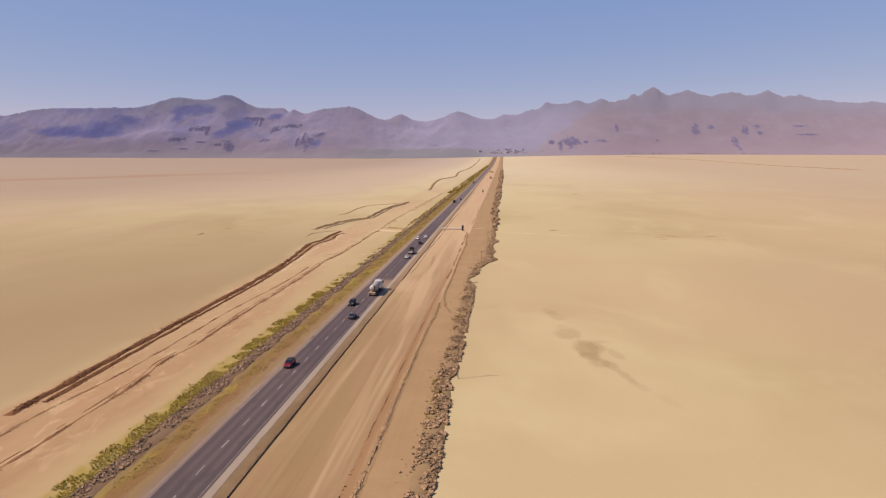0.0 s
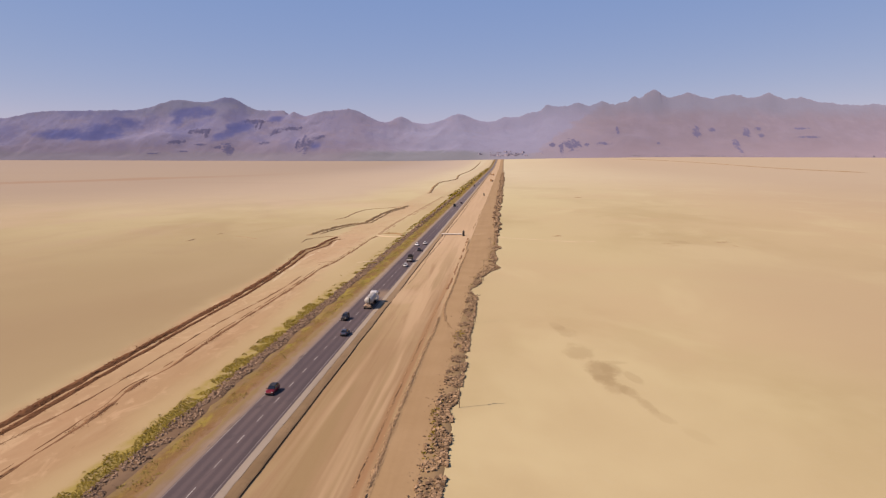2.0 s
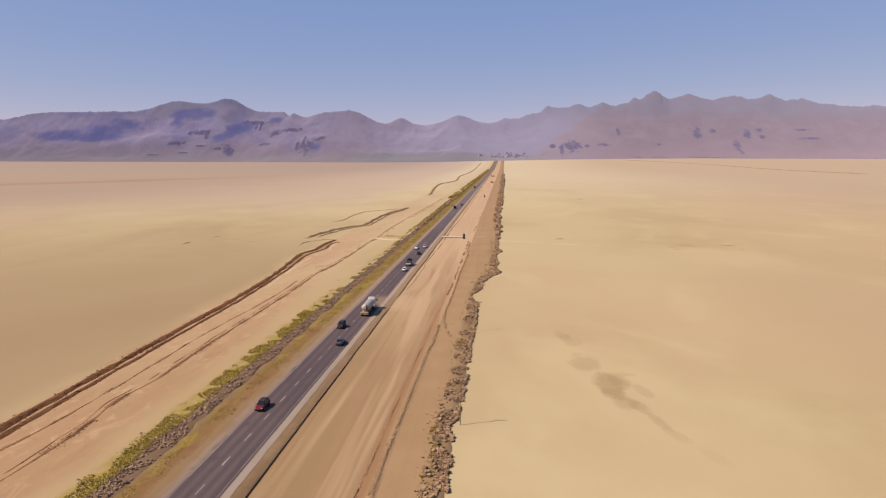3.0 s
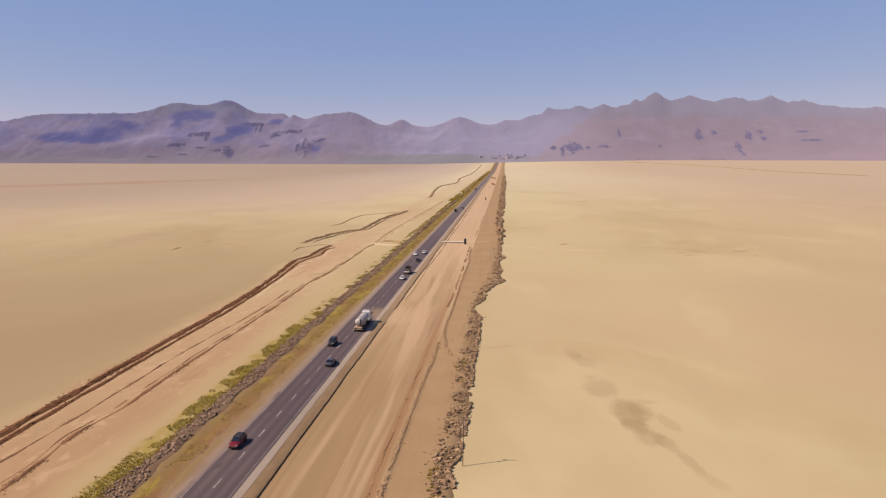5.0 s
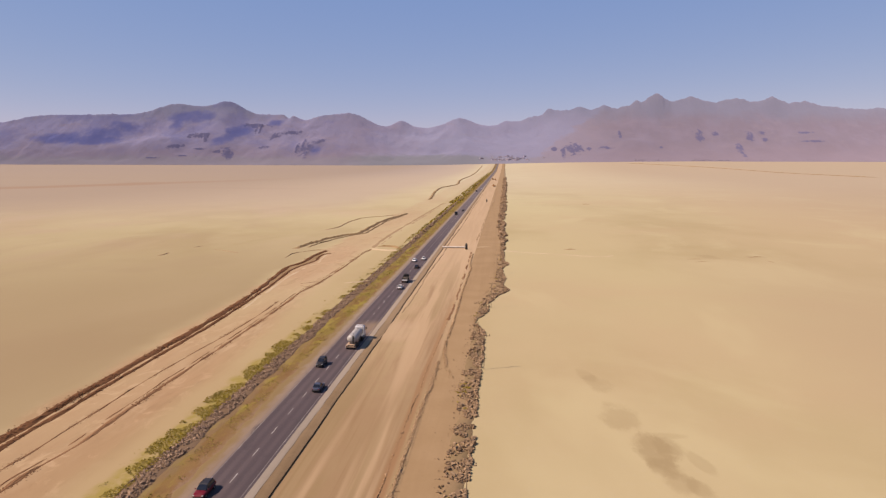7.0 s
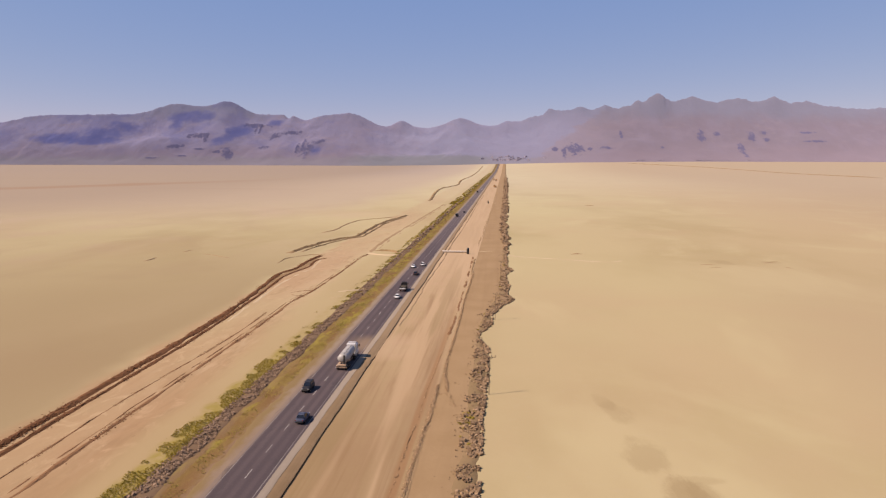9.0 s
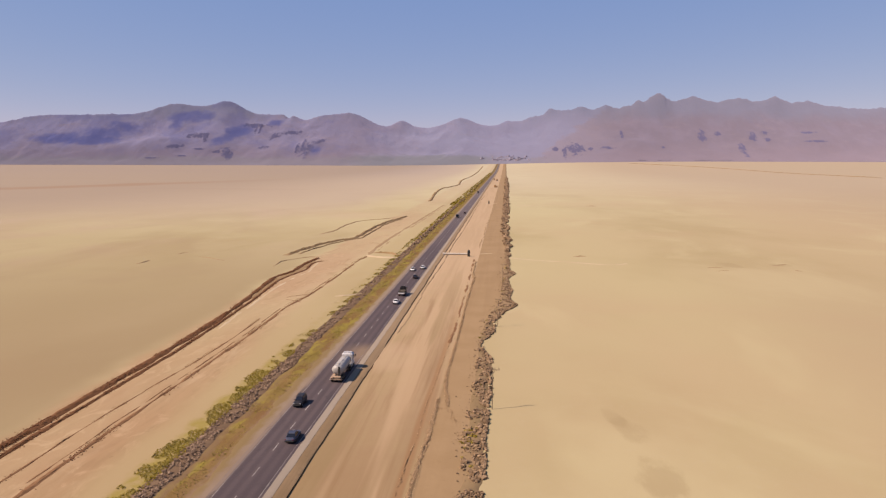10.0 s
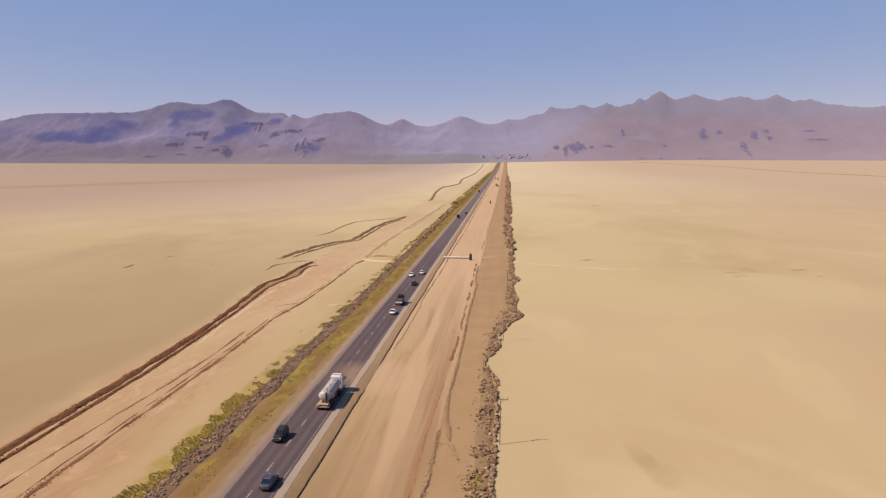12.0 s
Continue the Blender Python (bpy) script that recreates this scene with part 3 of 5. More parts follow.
def base_height(u, v):
    foot = 4190 + 60 * wob(u, 0, 420, 3) - 80 * smooth01(u, 700, 1000) * smooth01(u, 1700, 1300)
    crest = 4690 + 70 * wob(u, 5, 500, 8)
    h, fine = ridge_height(u)
    s = (v - foot) / (crest - foot)
    if s <= 0:
        return -6.0
    if s > 1:
        return mixf(h + fine, 0, smooth01(s, 1, 1.5))
    fine = ridge_height(u + (1 - s) * 110 * wob(u, v, 110, 6))[1]
    w1, w2 = u + 90 * wob(u, v, 260, 4), v + 90 * wob(u, v, 240, 9)
    # spurs that run down askew, over broad hills and fine gullies
    spur = 1 - 2 * abs(noise.noise(Vector(((w1 + 0.55 * w2) / 300, (w2 - 0.3 * w1) / 330, 1.7))))
    spur2 = 1 - 2 * abs(noise.noise(Vector(((w1 - 0.7 * w2) / 120, w2 / 130, 5.1))))
    rough = noise.fractal(Vector((u / 70, v / 70, 2.0)), 0.75, 2.2, 5)
    broad = noise.fractal(Vector((w1 / 260, w2 / 240, 7.3)), 1.0, 2.0, 3)
    body = h * (0.34 * s + 0.66 * s ** 1.7) + fine * smooth01(s, 0.84, 1.0)
    mask = math.sin(math.pi * min(1, s * 0.97)) ** 0.8
    mask *= mixf(1.0, 0.6, smooth01(u, 150, 800))
    hill = 120 * smooth01(wob(u, v, 330, 11), -0.05, 0.5) * math.exp(-((s - 0.40) / 0.17) ** 2)
    return body + mask * (5 * (spur - 0.5) + 2 * (spur2 - 0.45) + 19 * broad + 4 * rough) + 0.3 * hill + 5.0 * rough * smooth01(s, 0.5, 1.0)


# dark crags, a few at left painted shade: place across the view, height on the slope, width, tallness, lean
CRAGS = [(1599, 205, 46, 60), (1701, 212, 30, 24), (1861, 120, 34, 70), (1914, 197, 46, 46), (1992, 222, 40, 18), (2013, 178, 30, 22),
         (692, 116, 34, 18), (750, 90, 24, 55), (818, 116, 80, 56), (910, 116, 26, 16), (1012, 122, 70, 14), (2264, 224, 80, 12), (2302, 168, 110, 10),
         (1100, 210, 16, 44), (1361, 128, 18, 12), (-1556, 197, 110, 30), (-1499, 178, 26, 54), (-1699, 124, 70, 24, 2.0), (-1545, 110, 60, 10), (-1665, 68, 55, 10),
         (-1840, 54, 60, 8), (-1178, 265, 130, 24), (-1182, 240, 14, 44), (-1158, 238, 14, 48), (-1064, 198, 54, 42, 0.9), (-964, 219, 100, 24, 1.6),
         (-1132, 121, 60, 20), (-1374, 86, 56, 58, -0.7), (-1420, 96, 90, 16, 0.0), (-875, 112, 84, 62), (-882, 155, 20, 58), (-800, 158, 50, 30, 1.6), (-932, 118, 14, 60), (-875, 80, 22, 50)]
# broad patches of blue shade painted on the slopes: place, height, width, tallness, lean
SHADE_PATCHES = [(-1581, 320, 250, 64, 0.0), (-1681, 258, 70, 64, 0.0), (-1331, 200, 95, 110, 1.4), (-1290, 245, 90, 50, 0.6), (-1064, 285, 90, 34, 0.0),
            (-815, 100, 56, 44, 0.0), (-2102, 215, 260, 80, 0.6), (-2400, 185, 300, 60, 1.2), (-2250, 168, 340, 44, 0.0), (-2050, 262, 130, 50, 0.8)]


def slope_place(u, z):
    """Where the front of the range reaches the height z."""
    v = 4130.0
    while v < 4680 and base_height(u * v / 4400, v) + rise(*place(u * v / 4400, v)) < z:
        v += 4.0
    return u * v / 4400, v


CRAG_SHADE_SPOTS = [(*slope_place(c[0], c[1]), c[2], c[3], c[4] if len(c) > 4 else 0.0, False) for c in CRAGS]
CRAG_SHADE_SPOTS += [(*slope_place(u, z), w, t, lean, True) for u, z, w, t, lean in SHADE_PATCHES]


def mountain_height(u, v):
    """The range with its crags standing out as broken steps."""
    h = base_height(u, v)
    for cu, cv, w, t, lean, broad in CRAG_SHADE_SPOTS:
        a, b = (u - cu) / (0.6 * w), (v - cv) / (0.7 * t)
        if a * a + b * b < 4 and not broad:
            h += 11 * math.exp(-a * a - b * b) * (0.5 + 1.5 * abs(noise.noise(Vector((u / 14, v / 22, 9.0)))))
    return h


def mountain_material():
    k = Mat("hazed_mountain_rock", 0.95, spec=0.05)
    k.b.inputs["Diffuse Roughness"].default_value = 1.0
    x, y, z = k.xyz()
    a = k.noise(520, 4, 0.6)
    b = k.noise(120, 5, 0.6, (1, 1, 0.6))
    f = k.noise(28, 5, 0.65)
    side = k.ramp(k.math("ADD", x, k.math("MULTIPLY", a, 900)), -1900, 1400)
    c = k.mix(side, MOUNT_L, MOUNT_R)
    # pale haze painted over the middle of the range
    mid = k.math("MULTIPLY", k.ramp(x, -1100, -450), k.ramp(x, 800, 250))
    c = k.mix(k.math("MULTIPLY", mid, 0.75), c, MOUNT_HAZE)
    calm = k.ramp(x, -200, 700, 1.0, 0.4)
    c = k.mix(k.math("MULTIPLY", k.ramp(b, 0.42, 0.66, 0, 0.6), calm), c, MOUNT_B)
    streak = k.noise(90, 5, 0.7, (1, 1, 0.35), (4, 2, 1), 0.6)
    c = k.mix(k.math("MULTIPLY", k.ramp(streak, 0.50, 0.68, 0, 0.45), calm), c, MOUNT_DARK)
    strata = k.noise(60, 5, 0.7, (0.35, 0.35, 1.6), (1, 5, 2), 0.4)
    c = k.mix(k.math("MULTIPLY", k.ramp(strata, 0.54, 0.70, 0, 0.4), calm), c, MOUNT_BUFF)
    c = k.mix(k.math("MULTIPLY", k.ramp(k.math("ADD", z, k.math("MULTIPLY", k.noise(140, 3), 160.0)), 300, 130), k.math("SUBTRACT", 0.7, k.math("MULTIPLY", mid, 0.3))), c, MOUNT_FOOT)
    # a nearer, buff headland begins here; blue-grey haze is painted on the range behind
    brink = k.math("ADD", k.math("SUBTRACT", x, k.math("MULTIPLY", z, 1.45)), k.math("MULTIPLY", k.math("SUBTRACT", k.noise(110, 4, 0.65), 0.5), 260.0))
    behind = k.math("MULTIPLY", k.ramp(brink, 165, 105), k.ramp(x, -1000, -300))
    c = k.mix(k.math("MULTIPLY", behind, 0.5), c, MOUNT_BEHIND_HAZE)
    c = k.mix(k.math("MULTIPLY", k.ramp(brink, 115, 165), k.ramp(brink, 560, 210, 0.0, 0.3)), c, MOUNT_HEAD)
    # blue haze painted along the crest
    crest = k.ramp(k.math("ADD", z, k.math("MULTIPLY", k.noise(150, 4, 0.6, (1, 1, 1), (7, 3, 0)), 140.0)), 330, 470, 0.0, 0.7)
    c = k.mix(crest, c, MOUNT_CREST_HAZE)
    # scrub on the lowest slopes
    scrub = k.math("MULTIPLY", k.ramp(k.math("ADD", z, k.math("MULTIPLY", k.noise(90, 4), 50.0)), 105, 70), k.ramp(x, 450, 150))
    c = k.mix(k.math("MULTIPLY", scrub, 0.55), c, (0.205, 0.192, 0.205))
    belt = k.math("MULTIPLY", k.ramp(x, -1050, -700), k.ramp(x, 20, -160))
    belt = k.math("MULTIPLY", belt, k.ramp(k.math("ADD", z, k.math("MULTIPLY", k.noise(120, 4, 0.6, (1, 1, 2)), 60.0)), 118, 92))
    c = k.mix(k.math("MULTIPLY", belt, 0.8), c, (0.168, 0.170, 0.186))
    # blue shade painted in loose patches on the left slopes
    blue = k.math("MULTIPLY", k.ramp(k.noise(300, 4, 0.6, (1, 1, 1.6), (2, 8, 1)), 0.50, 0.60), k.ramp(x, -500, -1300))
    c = k.mix(k.math("MULTIPLY", blue, k.ramp(z, 60, 150, 0.0, 0.3)), c, MOUNT_SHADE)
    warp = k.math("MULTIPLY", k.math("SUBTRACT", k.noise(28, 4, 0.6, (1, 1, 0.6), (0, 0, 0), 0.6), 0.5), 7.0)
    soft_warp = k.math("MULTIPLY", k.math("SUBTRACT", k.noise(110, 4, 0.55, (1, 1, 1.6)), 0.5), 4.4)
    # dark rock at the crags, painted blue shade in the broad patches
    for cu, cv, w, t, lean, big in CRAG_SHADE_SPOTS:
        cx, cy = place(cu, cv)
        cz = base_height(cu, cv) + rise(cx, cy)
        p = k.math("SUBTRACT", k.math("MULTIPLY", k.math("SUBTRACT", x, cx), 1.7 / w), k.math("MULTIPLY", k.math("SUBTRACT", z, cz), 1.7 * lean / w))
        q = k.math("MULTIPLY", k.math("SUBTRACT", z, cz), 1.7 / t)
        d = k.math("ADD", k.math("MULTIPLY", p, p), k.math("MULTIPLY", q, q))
        c = k.mix(k.ramp(k.math("ADD", d, soft_warp if big else warp), 1.9 if big else 1.5, 0.0 if big else 0.25, 0.0, 0.82 if big else 0.9), c, MOUNT_SHADE if big else MOUNT_CRAG)
    m = k.done(c, f, 4.0, 0.3)
    # normals drawn towards one direction, flattening the relief as haze would
    soft = k.node("ShaderNodeMix")
    soft.data_type = "VECTOR"
    k.link(k.ramp(x, -900, 500, 0.35, 0.68), soft.inputs[0])
    k.link(k.node("ShaderNodeNewGeometry").outputs["Normal"], soft.inputs[4])
    soft.inputs[5].default_value = (0.02, -0.60, 0.80)
    unit = k.node("ShaderNodeVectorMath")
    unit.operation = "NORMALIZE"
    k.link(soft.outputs[1], unit.inputs[0])
    bump_node = next(n for n in k.t.nodes if n.bl_idname == "ShaderNodeBump")
    k.link(unit.outputs[0], bump_node.inputs["Normal"])
    return m


# haze is mixed into these mauve and blue rock colours
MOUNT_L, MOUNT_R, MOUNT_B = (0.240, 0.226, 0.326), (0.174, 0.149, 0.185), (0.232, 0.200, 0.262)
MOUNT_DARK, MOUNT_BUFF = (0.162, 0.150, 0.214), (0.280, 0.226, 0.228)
MOUNT_HAZE = (0.272, 0.262, 0.345)
MOUNT_BEHIND_HAZE, MOUNT_HEAD = (0.205, 0.212, 0.300), (0.222, 0.176, 0.188)
MOUNT_CREST_HAZE = (0.168, 0.180, 0.244)
MOUNT_SHADE = (0.104, 0.116, 0.262)
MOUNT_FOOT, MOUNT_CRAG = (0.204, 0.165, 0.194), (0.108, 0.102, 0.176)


def mountains():
    us = [-3800 + 6.5 * i for i in range(1170)]
    vs = [4070 + 10.0 * j for j in range(88)]
    verts, faces, n = [], [], len(us)
    for v in vs:
        for u in us:
            x, y = place(u, v)
            verts.append((x, y, max(mountain_height(u, v), -6.0) + rise(x, y)))
    for j in range(len(vs) - 1):
        for i in range(n - 1):
            a = j * n + i
            faces.append((a, a + 1, a + n + 1, a + n))
    return tagged(mesh_object("mountain_range", verts, faces, mountain_material(), smooth=True), "mauve bare rock mountain range with painted haze and shade", "mountains", kind="structure")


mountains()


# ---- earthworks: berms, ruts and windrows ----
def curve_points(ctrl, step):
    """A smooth line through a few bends."""
    pts = [Vector(c) for c in ctrl]
    pts = [pts[0] * 2 - pts[1]] + pts + [pts[-1] * 2 - pts[-2]]
    out = []
    for a, b, c, d in zip(pts, pts[1:], pts[2:], pts[3:]):
        n = max(2, int((c - b).length / step))
        for i in range(n):
            t = i / n
            out.append(0.5 * ((2 * b) + (c - a) * t + (2 * a - 5 * b + 4 * c - d) * t * t + (3 * b - a - 3 * c + d) * t ** 3))
    out.append(pts[-2])
    return out


def ridge_line(name, label, category, ctrl, height, width, material, step=1.5, broken=0.0, seed=0.0, meander=0.8, patch=13.0, rough=0.35):
    """A heap of earth thrown up along a line, lumpy, tapering at both ends; broken: how much of it is worn away."""
    line = curve_points(ctrl, step)
    sect = [(-0.5, -0.12), (-0.33, 0.35), (-0.14, 0.88), (0.02, 1.0), (0.16, 0.85), (0.30, 0.45), (0.5, -0.12)]
    verts, faces, n = [], [], len(sect)
    for i, p in enumerate(line):
        q = line[min(i + 1, len(line) - 1)] - line[max(i - 1, 0)]
        side = Vector((q.y, -q.x)).normalized()
        taper = min(1, i / 4, (len(line) - 1 - i) / 4)
        keep = 1.0 - broken * smooth01(wob(i * step, seed * 9, patch, seed), -0.15, 0.2)
        mid = p + side * (meander * wob(i * step, seed, 12, 3 + seed) + 0.35 * meander * wob(i * step, seed, 3.5, 6 + seed))
        w = width * (0.8 + 0.35 * wob(i * step, 2, 6, seed)) * (0.4 + 0.6 * keep)
        for j, (s, z) in enumerate(sect):
            lump = 1 + rough * noise.noise(Vector((i * step / (2.1 if rough < 0.5 else 1.3), j * 1.7, seed)))
            c = mid + side * (s * w)
            verts.append((c.x, c.y, rise(c.x, c.y) + height * z * taper * keep * lump - 0.04))
    for i in range(len(line) - 1):
        for j in range(n - 1):
            a = i * n + j
            faces.append((a, a + 1, a + n + 1, a + n))
    return tagged(mesh_object(name, verts, faces, material), label, category, kind="structure")


M_OLD = earth_material("dry_berm_earth", (0.178, 0.112, 0.055), (0.205, 0.132, 0.066), (0.110, 0.066, 0.032), 0.0, 0.9)
M_TRACK = earth_material("track_crust", (0.318, 0.239, 0.137), (0.287, 0.205, 0.110), (0.231, 0.164, 0.087))
BERM = [(-43.4, 109), (-43.8, 118), (-44.4, 144), (-45.3, 192), (-45.8, 225), (-46.6, 250), (-48.4, 280), (-51.0, 306), (-53.4, 326), (-55.0, 343), (-52.6, 357), (-53.4, 373), (-53.2, 386), (-52.4, 397)]
BERM_LOW = [(-41.2, 116), (-41.5, 124), (-42.0, 144), (-43.0, 192), (-43.4, 225), (-44.3, 250), (-46.2, 278), (-47.6, 299), (-50.1, 323), (-51.2, 339), (-48.6, 361), (-50.2, 381), (-47.6, 389)]
ridge_line("earth_berm", "long dark brown damp earth berm", "berm", BERM, 0.40, 3.0, M_BERM, 0.45, seed=1.0, meander=0.35, rough=0.6)
ridge_line("earth_berm_low", "lower dark brown earth ridge beside the berm", "berm", BERM_LOW, 0.26, 2.0, M_BERM, 0.6, 0.12, 2.0, 0.35, rough=0.9)
ridge_line("berm_hollow", "damp brown hollow between the berm and its lower ridge", "berm", [(-49.2, 300), (-51.6, 323), (-52.6, 341), (-50.6, 360), (-51.6, 378), (-50.4, 388)], 0.10, 4.2, M_OLD, 1.0, 0.2, 9.0, 0.4, rough=0.9)
ridge_line("earth_berm_far", "winding brown earth berm on the flat", "berm", [(-70.5, 405), (-68.6, 432), (-64.2, 457), (-60, 470), (-53.6, 486), (-54.2, 535), (-53, 586), (-47.6, 624), (-45, 648)],
           0.75, 4.4, M_OLD, 1.2, 0.1, 3.0, 0.9, rough=0.9)
ridge_line("earth_berm_far_low", "lower brown earth ridge beside the winding berm", "berm", [(-65.5, 410), (-64.0, 432), (-59.5, 456), (-55.6, 470), (-49.8, 488), (-50.6, 535), (-49.6, 586), (-45, 618)],
           0.45, 2.4, M_OLD, 1.2, 0.25, 3.5, 0.9, rough=0.9)
ridge_line("earth_berm_thin", "thin brown earth ridge curving over the flat", "berm", [(-80.2, 503), (-76.6, 521), (-77.8, 558), (-75.1, 596), (-61.6, 617), (-50.5, 633)], 0.40, 2.6, M_RIDGE, 2.0, 0.15, 4.0, 1.0)
ridge_line("earth_berm_distant", "distant winding brown earth ridge", "berm", [(-48.5, 860), (-52, 905), (-60, 1020), (-67.5, 1205), (-58, 1290), (-52, 1393), (-60, 1560), (-64.7, 1724), (-61.8, 2139), (-73.9, 3062), (-80, 3700)],
           1.0, 5.0, M_OLD, 5.0, 0.1, 5.0, 2.5)
ridge_line("pale_berm_crest", "pale crusted strip along the end of the berm", "berm", [(-42.6, 258), (-45.0, 290), (-47.2, 320), (-47.0, 342), (-45.4, 357), (-47.6, 372), (-48.2, 384)], 0.09, 1.5, M_PALE, 1.0, 0.8, 51.0, 0.5, 9.0, 0.8)
ridge_line("earth_berm_curl", "thin brown earth ridge beyond the berm", "berm", [(-66, 371), (-66, 386), (-60, 398), (-51, 402)], 0.35, 1.4, M_RIDGE, 1.5, 0.5, 52.0, 0.8, 9.0)
ridge_line("pale_scrape", "pale scraped patch beside the winding berm", "scrape", [(-57, 399), (-52.3, 412), (-48.3, 423), (-48.8, 446)], 0.09, 2.2, M_TRACK, 1.2, 0.8, 53.0, 1.0, 7.0, 0.8)
RUT_A = [(-39.2, 84), (-38.7, 101), (-38.4, 110), (-36.2, 137), (-36.4, 146), (-36.2, 155), (-36.6, 186), (-36.0, 207), (-35.1, 223), (-34.8, 249), (-35.6, 272)]
RUT_B = [(-30.2, 84), (-29.7, 98), (-30.0, 110), (-30.1, 130), (-31.5, 142), (-30.6, 158), (-31.2, 180), (-31.2, 206), (-31.3, 221), (-31.4, 243), (-32.0, 270), (-32.6, 290), (-31.2, 307), (-30.9, 328), (-31.1, 364), (-31.5, 387), (-30.4, 407)]
RUT_C = [(-30.6, 412), (-31.6, 432), (-32.2, 469), (-31.7, 514), (-30.7, 578), (-28.9, 674), (-27, 800)]
# line, sideways shift, height, width, share worn away, length of its patches
RUTS = [(RUT_A, 0.0, 0.11, 0.8, 0.7, 9.0), (RUT_B, 0.0, 0.17, 1.5, 0.72, 8.0), (RUT_B, -1.3, 0.08, 0.6, 0.95, 7.0),
        (RUT_C, 0.0, 0.10, 3.4, 0.55, 16.0), (RUT_C, 2.6, 0.05, 1.6, 1.0, 12.0),
        ([(-38.4, 303), (-34.3, 307), (-31.5, 309)], 0.0, 0.14, 1.2, 0.5, 6.0), ([(-36.5, 300), (-33.3, 298), (-30.6, 296)], 0.0, 0.08, 0.9, 0.8, 4.0)]
for n, (ctrl, shift, hgt, wid, worn, long) in enumerate(RUTS):
    ridge_line("earth_rut", "broken reddish earth rut on the flat", "rut", [(x + shift, y) for x, y in ctrl], hgt, wid, M_RIDGE if ctrl is RUT_C else M_RUT, 0.5 if ctrl is not RUT_C else 1.2, worn, 6.0 + n, 0.35, long, 0.9)
ridge_line("pale_dike", "low pale crusted dike across the flat", "dike", [(-30.5, 410), (-27.6, 406.5), (-23.1, 403.4), (-18, 403), (-12.2, 404)], 0.5, 4.4, M_PALE, 0.9, 0, 20.0, 0.5, 13.0, 0.6)
ridge_line("ditch_spoil", "brown spoil heap behind the pale dike", "spoil", [(-29.5, 419), (-25, 419.5), (-20, 417), (-15.2, 410)], 0.75, 3.2, M_OLD, 0.9, 0.1, 21.0, 0.5, 13.0, 0.8)
ridge_line("pale_track", "pale worn track down the embankment", "track", [(-21.5, 307), (-17.9, 308.4), (-14.5, 311), (-9.4, 314.8)], 0.40, 2.0, M_PALE, 0.8, 0.2, 22.0, 0.4, 5.0, 0.7)
ridge_line("pale_track_low", "pale trampled patch beside the rocks", "track", [(-22, 295), (-19.3, 296.4), (-17.4, 299.6)], 0.22, 1.6, M_TRACK, 0.8, 0.4, 23.0, 0.4, 4.0, 0.7)
ridge_line("crossing_track", "faint pale track over the salt flat", "track", [(38, 410), (50, 403), (68, 397), (86, 391), (94, 396)], 0.12, 2.8, M_PALE, 1.2, 0.55, 24.0, 0.8, 9.0, 0.7)
ridge_line("crossing_track_far", "pale track across the far roadbed", "track", [(9.6, 822), (20, 823), (33, 826)], 0.45, 4.0, M_PALE, 1.5, 0.2, 27.0, 0.5)
ridge_line("crossing_track_faint", "faint pale track far out on the salt flat", "track", [(46, 800), (56, 799.5), (77, 802), (90, 803)], 0.14, 4.0, M_PALE, 2.0, 0.5, 28.0, 0.8)
ridge_line("crossing_track_low", "pale track across the bare earth", "track", [(21, 418), (27, 420), (36, 425)], 0.40, 3.4, M_PALE, 1.5, 0.1, 26.0, 0.4)
for n, (ctrl, hgt, wid) in enumerate((([(127.5, 386.6), (131, 387.4), (135, 387.8)], 0.20, 1.5), ([(128.6, 377.4), (131, 378.6), (135.5, 380)], 0.20, 1.4), ([(122, 799), (132, 800.5)], 0.35, 4.0),
                                      ([(71, 416.6), (74, 417.4), (78, 417.8)], 0.50, 2.0), ([(159, 396), (163, 399), (167, 401.6)], 0.20, 1.4), ([(163.6, 384), (165.4, 380)], 0.25, 1.4),
                                      ([(-129.4, 370), (-129.1, 374), (-129.7, 383)], 0.25, 1.4), ([(-126.6, 403), (-125.4, 411)], 0.25, 1.6), ([(-112, 396.4), (-103, 391), (-94, 385)], 0.14, 1.2),
                                      ([(1098, 2100), (1085, 2700), (1000, 3300), (700, 3900)], 1.6, 7.0))):
    ridge_line("low_ridge", "low brown earth ridge on the salt flat", "ridge", ctrl, hgt * 1.3, wid * 1.2, M_RIDGE if n < 9 else M_STONYDUST, 1.0 if n < 9 else 20.0, 0.2, 40.0 + n, 1.0)
WINDROW = [(24.3, -50), (24.3, 90), (24.4, 111), (24.2, 125), (24.3, 151), (24.4, 176), (24.8, 186), (24.7, 202), (24.6, 208)]
WINDROW_SIDE = [(26.8, 203), (26.3, 208), (25.5, 214), (25.0, 226), (25.2, 241), (25.2, 270), (25.0, 300), (25.5, 350)]
FURROW_RIDGE = [(22.4, -50), (22.3, 90), (22.4, 130), (22.5, 176), (22.8, 186), (22.7, 202), (23.2, 225), (23.6, 250)]
CROSS_SPILL = [(25.1, 200.8), (26.8, 201.9), (28.2, 199), (28.6, 195), (29.4, 191), (30.2, 187)]
ridge_line("windrow", "low tan windrow of scraped clods", "windrow", WINDROW, 0.40, 1.1, M_CLOD, 0.5, 0.25, 30.0, 0.35, 7.0, 1.0)
ridge_line("windrow_side", "tan windrow of clods that carries on past a gap", "windrow", WINDROW_SIDE, 0.38, 1.0, M_CLOD, 0.5, 0.2, 31.0, 0.3, 6.0, 1.0)
